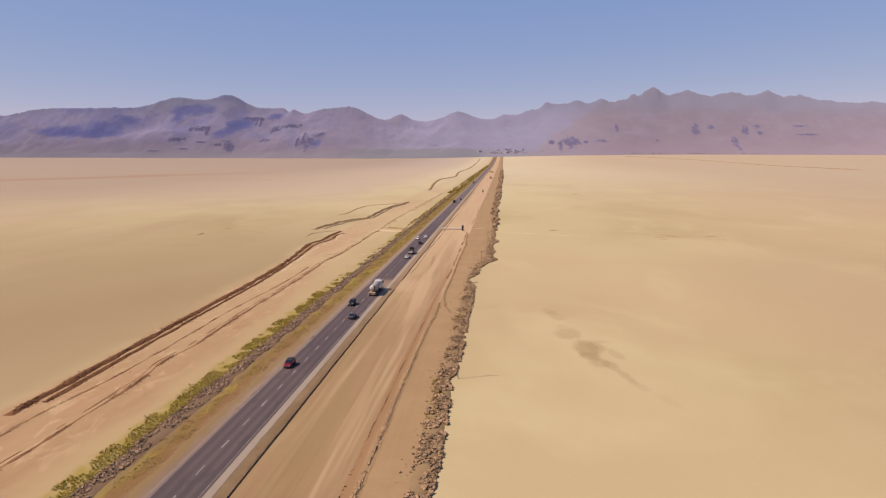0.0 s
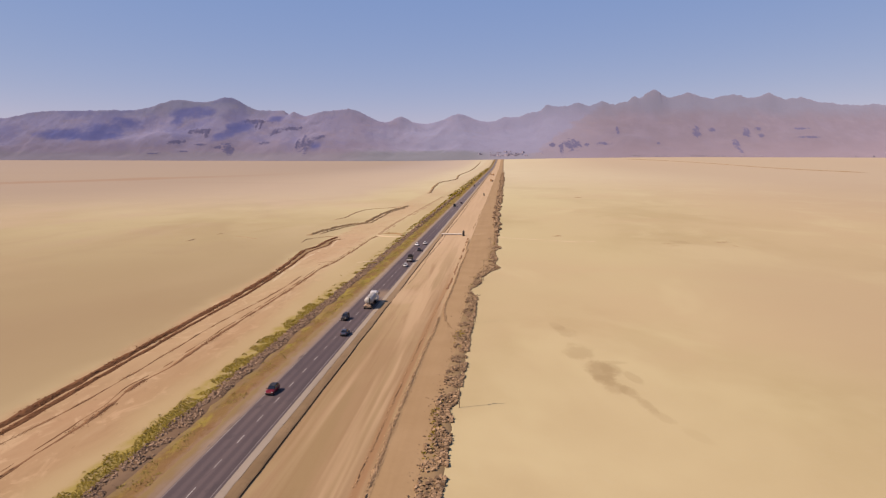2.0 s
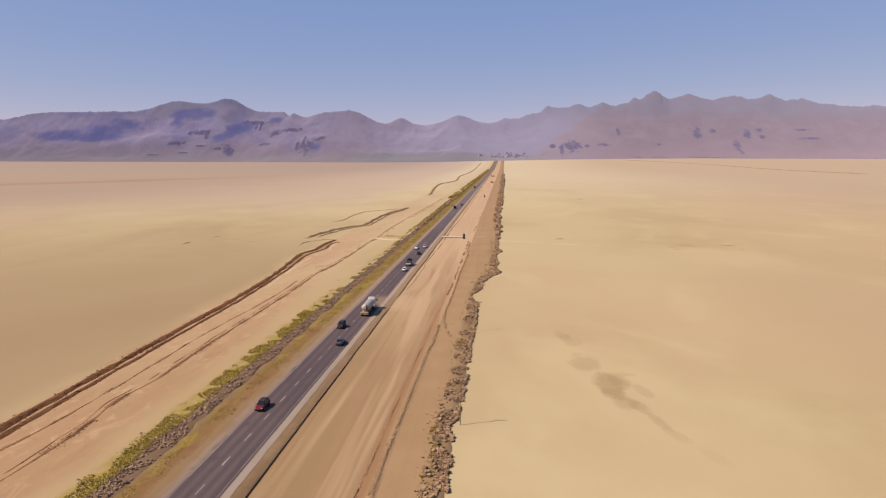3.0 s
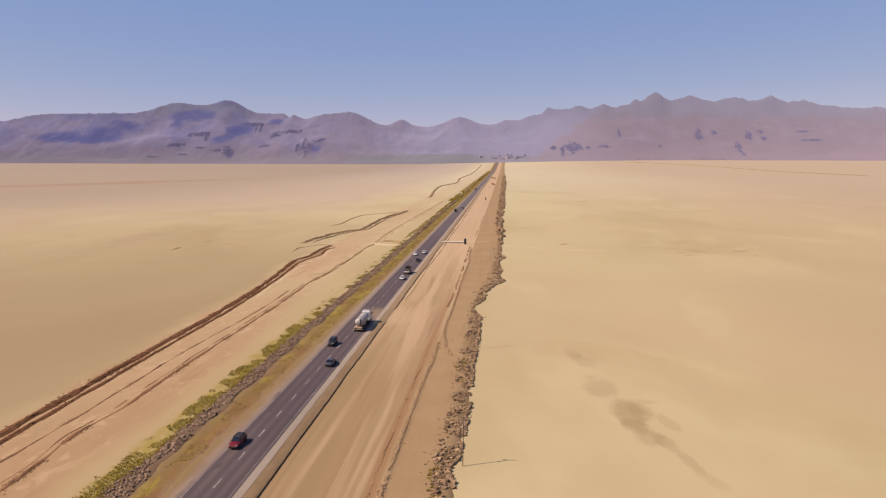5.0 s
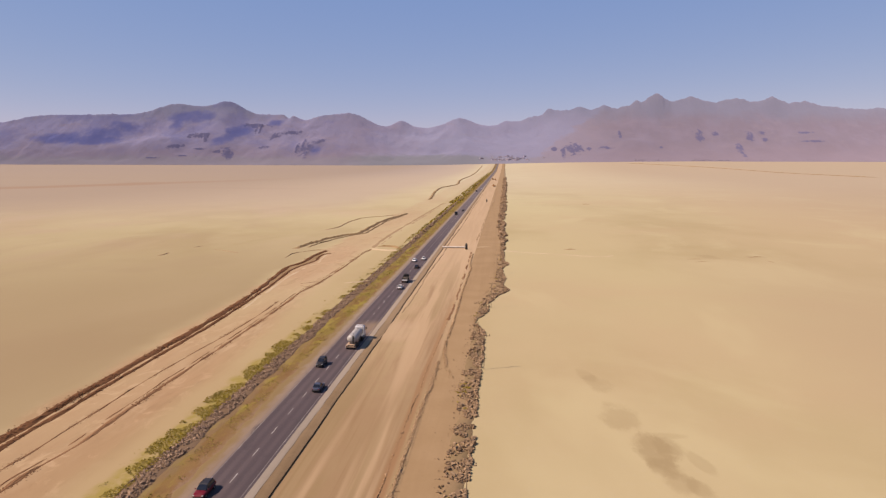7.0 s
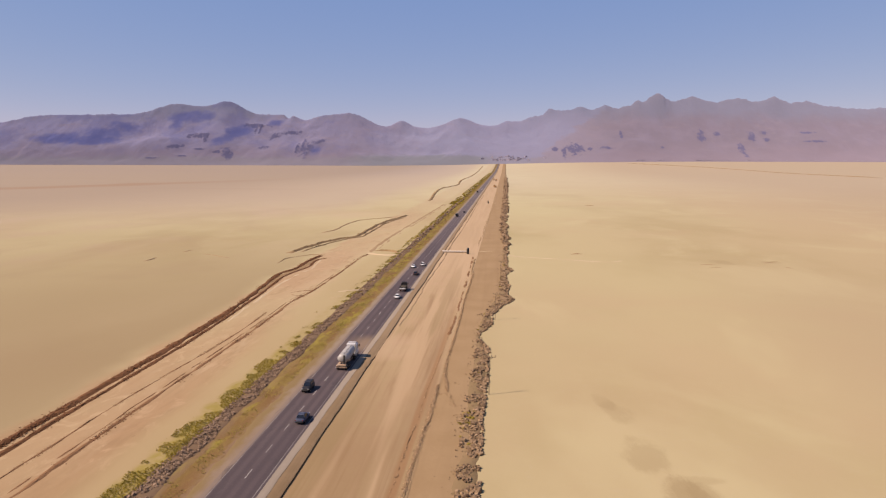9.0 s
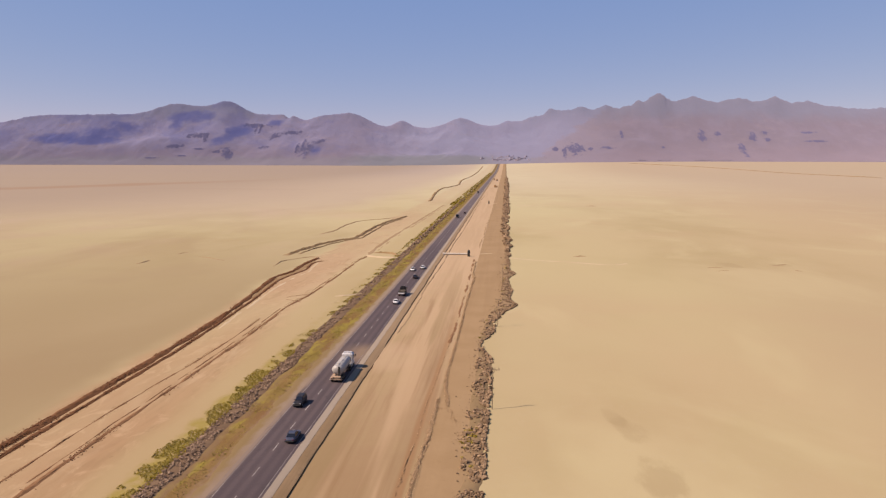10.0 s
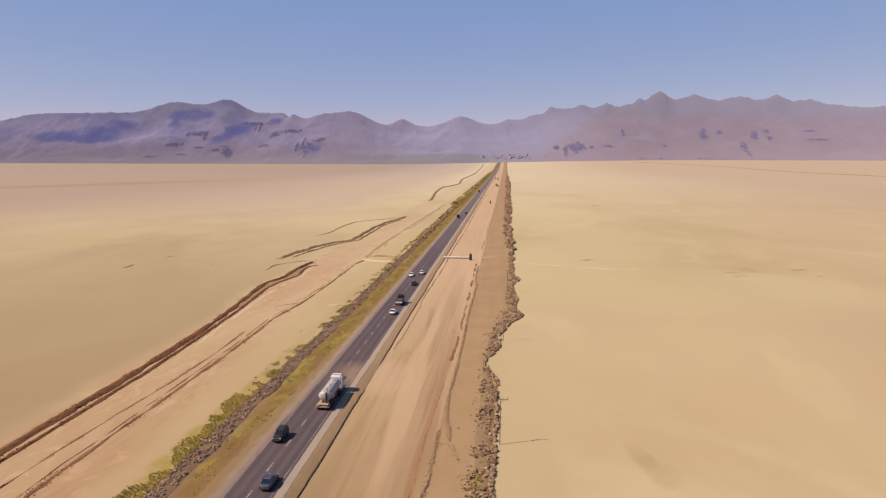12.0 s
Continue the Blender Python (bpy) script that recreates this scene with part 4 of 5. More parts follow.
ridge_line("furrow_ridge", "thin broken earth ridge along the roadbed's furrow", "windrow", [(x, y) for x, y in FURROW_RIDGE], 0.31, 0.6, M_BED, 0.5, 0.7, 35.0, 0.4, 6.0, 0.8)
ridge_line("windrow_far", "brown earth ridge at the end of the roadbed", "windrow", [(24.9, 345), (24.4, 370), (24.0, 396)], 0.48, 2.6, M_FLAT, 1.0, 0.2, 32.0, 0.6, 9.0, 0.8)
ridge_line("furrow_band", "broad brown ridge of turned earth beside the roadbed", "windrow", [(23.6, 246), (23.8, 280), (23.6, 320), (23.4, 360), (23.0, 402)], 0.40, 2.6, M_RUT, 0.9, 0.35, 36.0, 0.5, 12.0, 0.6)
ridge_line("windrow_distant", "far brown earth ridge along the roadbed", "windrow", [(23.5, 432), (24.5, 520), (25, 640), (27, 800), (27, 1100), (27, 1500)], 0.42, 2.6, M_FLAT, 3.0, 0.3, 33.0, 1.2)
ridge_line("roadbed_ridge", "low brown ridge along the far roadbed", "windrow", [(8.6, 252), (9.0, 290), (8.4, 330), (9.2, 380), (8.8, 460), (9.6, 560), (9, 760), (10, 1000)], 0.46, 1.8, M_BANK, 1.5, 0.25, 34.0, 0.4)


# ---- road markings ----
def paint_material(name, wear):
    k = Mat(name, 0.7)
    w = k.noise(0.6, 4, 0.7)
    d = k.noise(14, 3, 0.6)
    c = k.mix(k.ramp(w, 0.42, 0.66), (0.360, 0.325, 0.290), (0.180, 0.150, 0.130))
    return k.done(k.mix(k.ramp(d, 0.4, 0.62, wear, 0.5 + wear), c, (0.113, 0.090, 0.082)))


M_PAINT, M_FAINT = paint_material("road_paint", 0.25), paint_material("faded_road_paint", 0.68)


def edge_line(x, z, w, material):
    verts, faces = [], []
    ys = along(-60, 3000, 3.0)
    for y in ys:
        e = 0.03 * wob(x, y, 5, 2)
        verts += [(x - w / 2 + e, y, z + rise(x, y)), (x + w / 2 + e, y, z + rise(x, y))]
    for j in range(len(ys) - 1):
        faces.append((2 * j, 2 * j + 1, 2 * j + 3, 2 * j + 2))
    return mesh_object("edge_line", verts, faces, material, road, label="worn white painted edge line")


edge_line(-2.85, ROAD_Z + 0.018, 0.13, M_FAINT)
edge_line(3.72, ROAD_Z + 0.010, 0.13, M_FAINT)
_b = bmesh.new()
bmesh.ops.create_cube(_b, size=1.0, matrix=Matrix.Diagonal((0.16, 3.0, 0.012, 1)))
_dash = part("lane_dash", _b, M_PAINT, road, "white painted lane dash")
_dash.location = (0.5, 90.6, ROAD_Z + 0.056)
for n in [*range(-16, 0), *range(1, 110)]:
    d = _dash.copy()
    scene.collection.objects.link(d)
    d.location = (0.5, 90.6 + 9.0 * n, ROAD_Z + 0.056 + rise(0.5, 90.6 + 9.0 * n))


# ---- rocks ----
def rock_shape(seed, sides=3):
    """A broken block: the hull of uneven corners and a few chips."""
    rnd = random.Random(seed)
    bm = bmesh.new()
    for i in range(8):
        x, y, z = [1 if i & b else -1 for b in (1, 2, 4)]
        bm.verts.new((x * rnd.uniform(0.55, 0.95), y * rnd.uniform(0.45, 0.85), z * rnd.uniform(0.42, 0.62)))
    for _ in range(sides):
        v = Vector((rnd.gauss(0, 1), rnd.gauss(0, 1), rnd.gauss(0, 0.7))).normalized()
        bm.verts.new((v.x * 1.0, v.y * 0.9, v.z * 0.62))
    bmesh.ops.convex_hull(bm, input=bm.verts)
    loose = [v for v in bm.verts if not v.link_faces]
    bmesh.ops.delete(bm, geom=loose, context="VERTS")
    bmesh.ops.recalc_face_normals(bm, faces=bm.faces)
    return bm


ROCKS = []
for n in range(9):
    b = rock_shape(n + 3)
    b.verts.index_update()
    ROCKS.append(([v.co.copy() for v in b.verts], [[v.index for v in f.verts] for f in b.faces]))
    b.free()


class Pile:
    """Gathers many small pieces into one mesh."""

    def __init__(self):
        self.v, self.f = [], []

    def add(self, shape, m):
        o = len(self.v)
        self.v += [m @ c for c in shape[0]]
        self.f += [[i + o for i in q] for q in shape[1]]

    def put(self, name, label, category, material, parent=None):
        ob = mesh_object(name, self.v, self.f, material, parent)
        return tagged(ob, label, category if parent is None else "", kind="stuff")


def turned(rnd, x, y, z, s, flat=1.0):
    return Matrix.LocRotScale((x, y, z), Euler((rnd.uniform(-0.5, 0.5), rnd.uniform(-0.5, 0.5), rnd.uniform(0, 6.28))), (s, s * rnd.uniform(0.7, 1.1), s * flat * rnd.uniform(0.7, 1.1)))


def rock_band(name, label, lo_fn, hi_fn, z_fn, material, spots, singles, seed, parent_label, bare=-0.42, outward=0.0, thin=0.0, tall=1.0, fray=0.0):
    """A thrown band of rocks: the nearest ones are objects of their own."""
    base = tagged(new(name), label, "rocks", kind="structure")
    rnd = random.Random(seed)
    shared = []
    for vs, fs in ROCKS:
        me = bpy.data.meshes.new("rock")
        me.from_pydata([tuple(v) for v in vs], [], fs)
        me.materials.append(material)
        shared.append(me)
    pile, made = Pile(), 0
    for y0, y1, count, small, large in spots:
        for _ in range(count):
            y = rnd.uniform(y0, y1)
            lo, hi = lo_fn(y), hi_fn(y)
            f = rnd.random() if outward == 0 else 1 - rnd.random() ** outward
            x = mixf(lo, hi, f)
            if wob(x * 1.3, y, 3.6, seed) < bare + (0.45 * (1 - f) if outward else 0.0) + thin * smooth01(y, 235, 300) * (0.3 + f) + fray * smooth01(f, 0.4, 1.0) * mixf(0.2, 1.0, smooth01(y, 175, 140)):
                continue
            s = mixf(small, large, rnd.random() ** 2.2)
            m = turned(rnd, x, y, z_fn(x, y, (x - lo) / (hi - lo)) + s * 0.45 + rise(x, y), s, tall)
            n = rnd.randrange(len(ROCKS))
            if made < 300 and singles[0] < y < singles[1] and s > small * 1.15:
                ob = new("rock", shared[n])
                ob.parent = base
                ob.matrix_basis = m
                made += 1
            else:
                pile.add(ROCKS[n], m)
    pile.put("rock_fill", parent_label, "", material, base)


rock_band("rip_rap", "ragged band of tan broken rocks along the salt flat", lambda y: rip_in(y) + 0.2, lambda y: rip_out(y) + 0.35,
          lambda x, y, f: mixf(0.14, 0.0, f), M_ROCK,
          [(-40, 80, 1400, 0.15, 0.8), (80, 430, 15000, 0.09, 0.32), (80, 430, 3600, 0.20, 0.46), (430, 800, 4600, 0.25, 0.95), (800, 1900, 3400, 0.5, 1.6)], (118, 260), 5, "small broken tan rocks", -0.30, 2.0, tall=1.25)
rock_band("rock_row", "row of dark broken rocks on the embankment", rock_lo, rock_hi,
          lambda x, y, f: mixf(0.08, 0.32, f), M_ROCK_L,
          [(-40, 80, 2200, 0.14, 0.45), (80, 440, 9000, 0.09, 0.19), (80, 440, 3800, 0.16, 0.30), (440, 900, 1500, 0.25, 0.7)], (118, 260), 8, "small dark broken rocks", -0.36, thin=0.45, tall=1.6, fray=0.42)
# loose stones lying inside of the rocks, and the clods of the windrow
_rnd, _pile = random.Random(21), Pile()
for _ in range(750):
    y = _rnd.uniform(90, 420)
    x = rip_in(y) + _rnd.gauss(0.3, 0.9)
    s = mixf(0.05, 0.2, _rnd.random() ** 2)
    _pile.add(ROCKS[_rnd.randrange(9)], turned(_rnd, x, y, BED_Z + s * 0.3, s))
_pile.put("loose_stones", "scattered tan stones on bare earth", "stones", M_ROCK)
_pile = Pile()
for ctrl, count, spread, lift in ((WINDROW, 9500, 0.24, 0.14), (WINDROW_SIDE, 4200, 0.22, 0.12), (CROSS_SPILL, 150, 0.5, 0.0), (FURROW_RIDGE, 900, 0.10, 0.04)):
    line = curve_points(ctrl, 0.8)
    for _ in range(count):
        p = line[_rnd.randrange(len(line))]
        o = _rnd.gauss(0, spread)
        if wob(p.y, count, 5, 3) < -0.22 and _rnd.random() < 0.75:
            continue
        s = mixf(0.04, 0.14, _rnd.random() ** 2.4)
        _pile.add(ROCKS[_rnd.randrange(9)], turned(_rnd, p.x + o, p.y + _rnd.uniform(-0.4, 0.4), BED_Z + lift * math.exp(-(o / 0.3) ** 2) + s * 0.35, s))
_pile.put("windrow_clods", "crumbled earth clods along the windrow", "clods", M_CLODROCK)


# ---- shrubs and grass ----
def bush_shape(seed, leaves=84):
    """A low round shrub of many small upright leaf sprays, open at the edge."""
    rnd = random.Random(seed)
    vs, fs = [], []
    for _ in range(leaves):
        a, r = rnd.uniform(0, 6.28), rnd.random() ** 0.6
        h = (1 - r * r * 0.75) * rnd.uniform(0.35, 1.0)
        p = Vector((math.cos(a) * r, math.sin(a) * r, h * 0.8))
        d = Vector((rnd.uniform(-1, 1), rnd.uniform(-1, 1), rnd.uniform(-0.4, 1))).normalized()
        e = Vector((rnd.uniform(-1, 1), rnd.uniform(-1, 1), rnd.uniform(-0.5, 0.5))).normalized()
        s = rnd.uniform(0.24, 0.46)
        o = len(vs)
        vs += [p - e * s * 0.5, p + e * s * 0.5, p + d * s + e * s * 0.15]
        fs.append([o, o + 1, o + 2])
    for k in range(5):
        a = k * 1.26 + rnd.random()
        o = len(vs)
        vs += [Vector((0.05, 0, -0.1)), Vector((-0.05, 0.05, -0.1)), Vector((math.cos(a) * 0.6, math.sin(a) * 0.6, 0.5))]
        fs.append([o, o + 1, o + 2])
    return vs, fs


def tuft_shape(seed, blades=9):
    rnd = random.Random(seed)
    vs, fs = [], []
    for _ in range(blades):
        a, t = rnd.uniform(0, 6.28), rnd.uniform(0.2, 0.9)
        o = len(vs)
        b = Vector((math.cos(a) * 0.3, math.sin(a) * 0.3, -0.05))
        s = Vector((-math.sin(a), math.cos(a), 0)) * 0.12
        vs += [b - s, b + s, b + Vector((math.cos(a) * t, math.sin(a) * t, rnd.uniform(0.6, 1.0)))]
        fs.append([o, o + 1, o + 2])
    return vs, fs


BUSHES = [bush_shape(n + 50) for n in range(7)]
TUFTS = [tuft_shape(n + 80) for n in range(6)]
_rnd, _pile = random.Random(33), Pile()
_near = {}
for _ in range(46000):
    y = _rnd.choice((_rnd.uniform(-40, 330), _rnd.uniform(95, 260), _rnd.uniform(330, 900)))
    out = -17.9 + 1.5 * wob(8, y, 13, 2) + 1.0 * wob(8, y, 5, 6) + 1.5 * smooth01(y, 200, 260)
    f = _rnd.random()
    x = mixf(mixf(-13.9, -9.4, smooth01(y, 225, 400)), out - 1.2 * smooth01(y, 330, 430), f)
    if wob(x, y, 3.4, 12) + 0.6 * wob(x, y, 10, 15) < mixf(mixf(-0.90, 0.04, f), 0.10, smooth01(y, 212, 236)) - 0.35 * smooth01(y, 400, 500):
        continue
    s = mixf(0.18, 0.38, _rnd.random() ** 1.4) * (1 + 0.5 * smooth01(y, 330, 700))
    cell = (int(x // 1.1), int(y // 1.1))
    around = [q for i in (-1, 0, 1) for j in (-1, 0, 1) for q in _near.get((cell[0] + i, cell[1] + j), ())]
    if any((x - a) ** 2 + (y - b) ** 2 < ((s + c) * 0.86) ** 2 for a, b, c in around):
        continue
    _near.setdefault(cell, []).append((x, y, s))
    _pile.add(BUSHES[_rnd.randrange(7)], turned(_rnd, x, y, 0.02 + 0.1 * smooth01(x, -17, -14.5) + rise(x, y), s, 0.95))
for _ in range(1500):
    y = mixf(800, 2600, _rnd.random() ** 1.5)
    x = _rnd.uniform(-21, -8)
    _pile.add(BUSHES[_rnd.randrange(7)], turned(_rnd, x, y, 0.1 + rise(x, y), _rnd.uniform(0.7, 1.5), 0.6))
for _ in range(110):
    y = _rnd.choice((_rnd.uniform(100, 420), _rnd.gauss(189, 2.5), _rnd.gauss(128, 8)))
    x = mixf(rip_in(y), rip_out(y), _rnd.random() * 0.6)
    _pile.add(BUSHES[_rnd.randrange(7)], turned(_rnd, x, y, 0.12, _rnd.uniform(0.25, 0.5), 0.8))
_pile.put("shrub_row", "olive green low shrubs along the embankment foot", "shrubs", M_BUSH)
_pile = Pile()
for _ in range(17000):
    y = mixf(-30, 700, _rnd.random() ** 1.5)
    x = _rnd.uniform(-10.9, -6.3)
    if wob(x * 1.6, y, 5, 14) + 0.4 * wob(x * 2, y, 1.8, 4) < 0.02 + 0.25 * smooth01(x, -7.6, -6.2) + 0.4 * smooth01(x, -9.2, -10.4) * smooth01(y, 290, 220):
        continue
    z = mixf(0.33, 0.50, (x + 10.9) / 4.6)
    _pile.add(TUFTS[_rnd.randrange(6)], turned(_rnd, x, y, z, _rnd.uniform(0.16, 0.34), 0.6))
# low grass between the shrubs
for _ in range(15000):
    y = mixf(-30, 420, _rnd.random() ** 1.15)
    x = _rnd.uniform(-18.4, -13.4)
    if wob(x, y, 3.4, 12) + 0.6 * wob(x, y, 10, 15) < mixf(-0.10, 0.22, smooth01(x, -15.5, -18.2)) + 0.3 * smooth01(y, 200, 260):
        continue
    _pile.add(TUFTS[_rnd.randrange(6)], turned(_rnd, x, y, 0.02 + 0.1 * smooth01(x, -17, -14.5), _rnd.uniform(0.14, 0.30), 0.5))
_pile.put("dry_grass", "yellow-olive dry grass on the road slope", "grass", M_TUFT)
# single shrubs that have spread on to the flat
_kinds = []
for vs, fs in BUSHES:
    base = tagged(new("saltbush"), "small olive saltbush alone on the dry flat", "shrub", "scattered saltbushes")
    mesh_object("foliage", vs[:-15], fs[:-5], M_BUSH, base)
    mesh_object("stem", vs[-15:], [[0, 1, 2], [3, 4, 5], [6, 7, 8], [9, 10, 11], [12, 13, 14]], M_TUFT, base, label="thin woody stems")
    _kinds.append(base)
for n in range(80):
    y = _rnd.uniform(100, 300)
    x = -17.6 - abs(_rnd.gauss(0, 1.0))
    s = _rnd.uniform(0.16, 0.36)
    m = Matrix.LocRotScale((x, y, 0.0), Euler((0, 0, _rnd.uniform(0, 6.28))), (s, s, s * 0.85))
    if n < 7:
        _kinds[n].matrix_basis = m
    else:
        copy_thing(_kinds[_rnd.randrange(7)], m)


# ---- poles ----
M_WOOD = plain("weathered_pole_wood", (0.165, 0.112, 0.070), 0.9, 0, 0.1, 0.3)
M_IRON = plain("dull_iron", (0.082, 0.072, 0.067), 0.6, 0.6)
M_PORCELAIN = plain("brown_porcelain", (0.072, 0.042, 0.030), 0.3)


def rod(bm, a, b, r0, r1, sides=8):
    a, b = Vector(a), Vector(b)
    m = Matrix.Translation((a + b) / 2) @ (b - a).to_track_quat("Z", "Y").to_matrix().to_4x4()
    bmesh.ops.create_cone(bm, cap_ends=True, segments=sides, radius1=r0, radius2=r1, depth=(b - a).length, matrix=m)
    return bm


def block(bm, x, y, z, sx, sy, sz, bevel=0.0, rot=None):
    """A box by its centre and sizes, with rounded edges."""
    m = Matrix.Translation((x, y, z)) @ (rot.to_4x4() if rot else Matrix.Identity(4)) @ Matrix.Diagonal((sx, sy, sz, 1))
    g = bmesh.ops.create_cube(bm, size=1.0, matrix=m)
    if bevel:
        es = list({e for v in g["verts"] for e in v.link_edges})
        bmesh.ops.bevel(bm, geom=es, offset=bevel, segments=2, affect="EDGES", profile=0.6)
    return bm


def utility_pole():
    base = tagged(new("utility_pole"), "weathered wooden utility pole standing on the salt flat", "pole", "poles along the rocks")
    part("post", rod(bmesh.new(), (0, 0, -0.5), (0.05, 0, 8.0), 0.085, 0.055, 10), M_WOOD, base)
    part("crossarm", block(bmesh.new(), 0.30, 0.14, 7.75, 2.1, 0.09, 0.11, 0.015), M_WOOD, base)
    part("brace", rod(bmesh.new(), (0.05, 0.1, 7.1), (0.7, 0.16, 7.7), 0.03, 0.03, 6), M_IRON, base)
    for x in (-0.62, 0.45, 1.22):
        bm = rod(bmesh.new(), (x, 0.14, 7.80), (x, 0.14, 8.0), 0.03, 0.03, 6)
        rod(bm, (x, 0.14, 7.98), (x, 0.14, 8.16), 0.08, 0.05, 8)
        part("insulator", bm, M_PORCELAIN, base, "brown glazed insulator")
    bm = block(bmesh.new(), 0.16, 0.0, 6.2, 0.10, 0.30, 0.4, 0.02)
    part("switch_box", bm, M_IRON, base, "small iron box on the post")
    return base


_pole = utility_pole()
_pole.matrix_basis = pose(35.1, 136.8, 0)
for x, y in ((35.4, 202.9), (35.7, 268.6), (36.8, 335), (38.0, 401), (39.3, 459)):
    copy_thing(_pole, pose(x, y, 0, 0, 0, random.uniform(-4, 4)))


# ---- culvert pipe and black tanks ----
M_CONCRETE = plain("pale_concrete", (0.430, 0.375, 0.315), 0.9, 0, 0.2, 0.25, 1.0)
M_BLACK = plain("black_plastic", (0.010, 0.010, 0.010), 0.45)
_pipe = tagged(new("culvert_pipe"), "pale concrete culvert pipe lying across the roadbed", "pipe")
for n in range(6):
    x0 = 6.6 + 2.05 * n
    bm = bmesh.new()
    ring = []
    for x, r in ((x0, 0.56), (x0 + 0.22, 0.56), (x0 + 0.26, 0.48), (x0 + 2.0, 0.48), (x0 + 2.0, 0.38), (x0, 0.38)):
        ring.append([bm.verts.new((x, math.cos(a) * r, 0.52 + math.sin(a) * r)) for a in [i * math.tau / 16 for i in range(16)]])
    for a, b in zip(ring, ring[1:] + ring[:1]):
        for i in range(16):
            bm.faces.new((a[i], a[(i + 1) % 16], b[(i + 1) % 16], b[i]))
    part("pipe_length", bm, M_CONCRETE, _pipe)
_pipe.matrix_basis = pose(0, 414.5, BED_Z - 0.02)


def black_tank():
    base = tagged(new("water_tank"), "black upright plastic tank standing on graded earth", "tank", "black tanks on the roadbed")
    bm = bmesh.new()
    prof = [(0.86, 0.0), (0.90, 0.05), (0.90, 0.6), (0.93, 0.65), (0.90, 0.7), (0.90, 1.4), (0.93, 1.45), (0.90, 1.5), (0.90, 2.3), (0.80, 2.55), (0.45, 2.80), (0.25, 2.86)]
    rings = [[bm.verts.new((math.cos(i * math.tau / 18) * r, math.sin(i * math.tau / 18) * r, z)) for i in range(18)] for r, z in prof]
    for a, b in zip(rings, rings[1:]):
        for i in range(18):
            bm.faces.new((a[i], a[(i + 1) % 18], b[(i + 1) % 18], b[i]))
    bm.faces.new(rings[0][::-1]), bm.faces.new(rings[-1])
    part("shell", bm, M_BLACK, base, smooth=True)
    part("lid", rod(bmesh.new(), (0, 0, 2.85), (0, 0, 2.97), 0.30, 0.28, 14), M_BLACK, base)
    part("outlet", rod(bmesh.new(), (0.85, 0, 0.2), (1.1, 0, 0.2), 0.06, 0.06, 8), M_IRON, base, "iron outlet pipe")
    return base


_tank = black_tank()
_tank.matrix_basis = pose(19.9, 409.5, BED_Z) @ Matrix.Diagonal((0.72, 0.72, 1.12, 1))
copy_thing(_tank, pose(20.0, 818, BED_Z))


# ---- clods on the berms and ruts ----
M_CLOD_DARK = rock_material("dark_clod", (0.138, 0.056, 0.022), (0.100, 0.040, 0.016), (0.064, 0.026, 0.010))
M_CLOD_RUT = rock_material("rut_clod", (0.240, 0.138, 0.070), (0.168, 0.092, 0.045), (0.105, 0.056, 0.027))
_rnd, _pile, _ruts = random.Random(47), Pile(), Pile()
for ctrl, count, spread, small, large in ((BERM, 11000, 0.66, 0.06, 0.15), (BERM_LOW, 5000, 0.42, 0.05, 0.13), (RUT_A, 2600, 0.32, 0.03, 0.10), (RUT_B, 6500, 0.48, 0.03, 0.12)):
    line = curve_points(ctrl, 1.0)
    for _ in range(count):
        p = line[_rnd.randrange(len(line))]
        if wob(p.y, count, 9, 3) < (-0.6 if spread > 0.7 else -0.05):
            continue
        o, s = _rnd.gauss(0, spread), mixf(small, large, _rnd.random() ** 2)
        z = {11000: 0.32, 5000: 0.17}.get(count, 0.0) * math.exp(-(o / (0.9 if count == 11000 else 0.5)) ** 2)
        (_pile if spread > 0.4 else _ruts).add(ROCKS[_rnd.randrange(9)], turned(_rnd, p.x + o, p.y + _rnd.uniform(-0.5, 0.5), z, s))
_ruts.put("rut_clods", "reddish brown earth clods along the ruts", "clods", M_CLOD_RUT)
_pile.put("berm_clods", "dark brown damp earth clods on the berm", "clods", M_CLOD_DARK)


# ---- vehicles ----
def paint(name, color, rough=0.42):
    return plain(name, color, rough, 0.0, 0.15, 0.10, 0.8)


M_WHITE = paint("white_paint", (0.560, 0.540, 0.515))
M_RED = paint("red_paint", (0.098, 0.004, 0.010))
M_DARKCAR = paint("black_paint", (0.013, 0.012, 0.014))
M_BLUE = paint("blue_grey_paint", (0.034, 0.040, 0.064))
M_SILVER = plain("silver_tank_paint", (0.300, 0.275, 0.248), 0.5, 0.0, 0.4, 0.25, 1.2)
M_CABBLUE = paint("pale_cab_paint", (0.460, 0.450, 0.450))
M_ORANGE = paint("faded_orange_paint", (0.298, 0.149, 0.062), 0.6)
M_TAN = paint("dusty_tan_paint", (0.287, 0.196, 0.129), 0.6)
M_GLASS = plain("car_glass", (0.006, 0.007, 0.010), 0.08, 0.0, 0.6, 0.03)
M_RUBBER = plain("tyre_rubber", (0.011, 0.010, 0.010), 0.9, 0, 0.1, 0.3)
M_RIM = plain("steel_rim", (0.196, 0.190, 0.184), 0.4, 0.7)
M_CHASSIS = plain("chassis_black", (0.023, 0.021, 0.018), 0.7, 0.2)
M_LAMP = plain("lamp_glass", (0.318, 0.308, 0.287), 0.15)
M_TAIL = plain("tail_lamp_glass", (0.154, 0.008, 0.006), 0.2)
M_LOAD = plain("dark_load", (0.038, 0.030, 0.023), 0.95, 0, 0.1, 0.5)


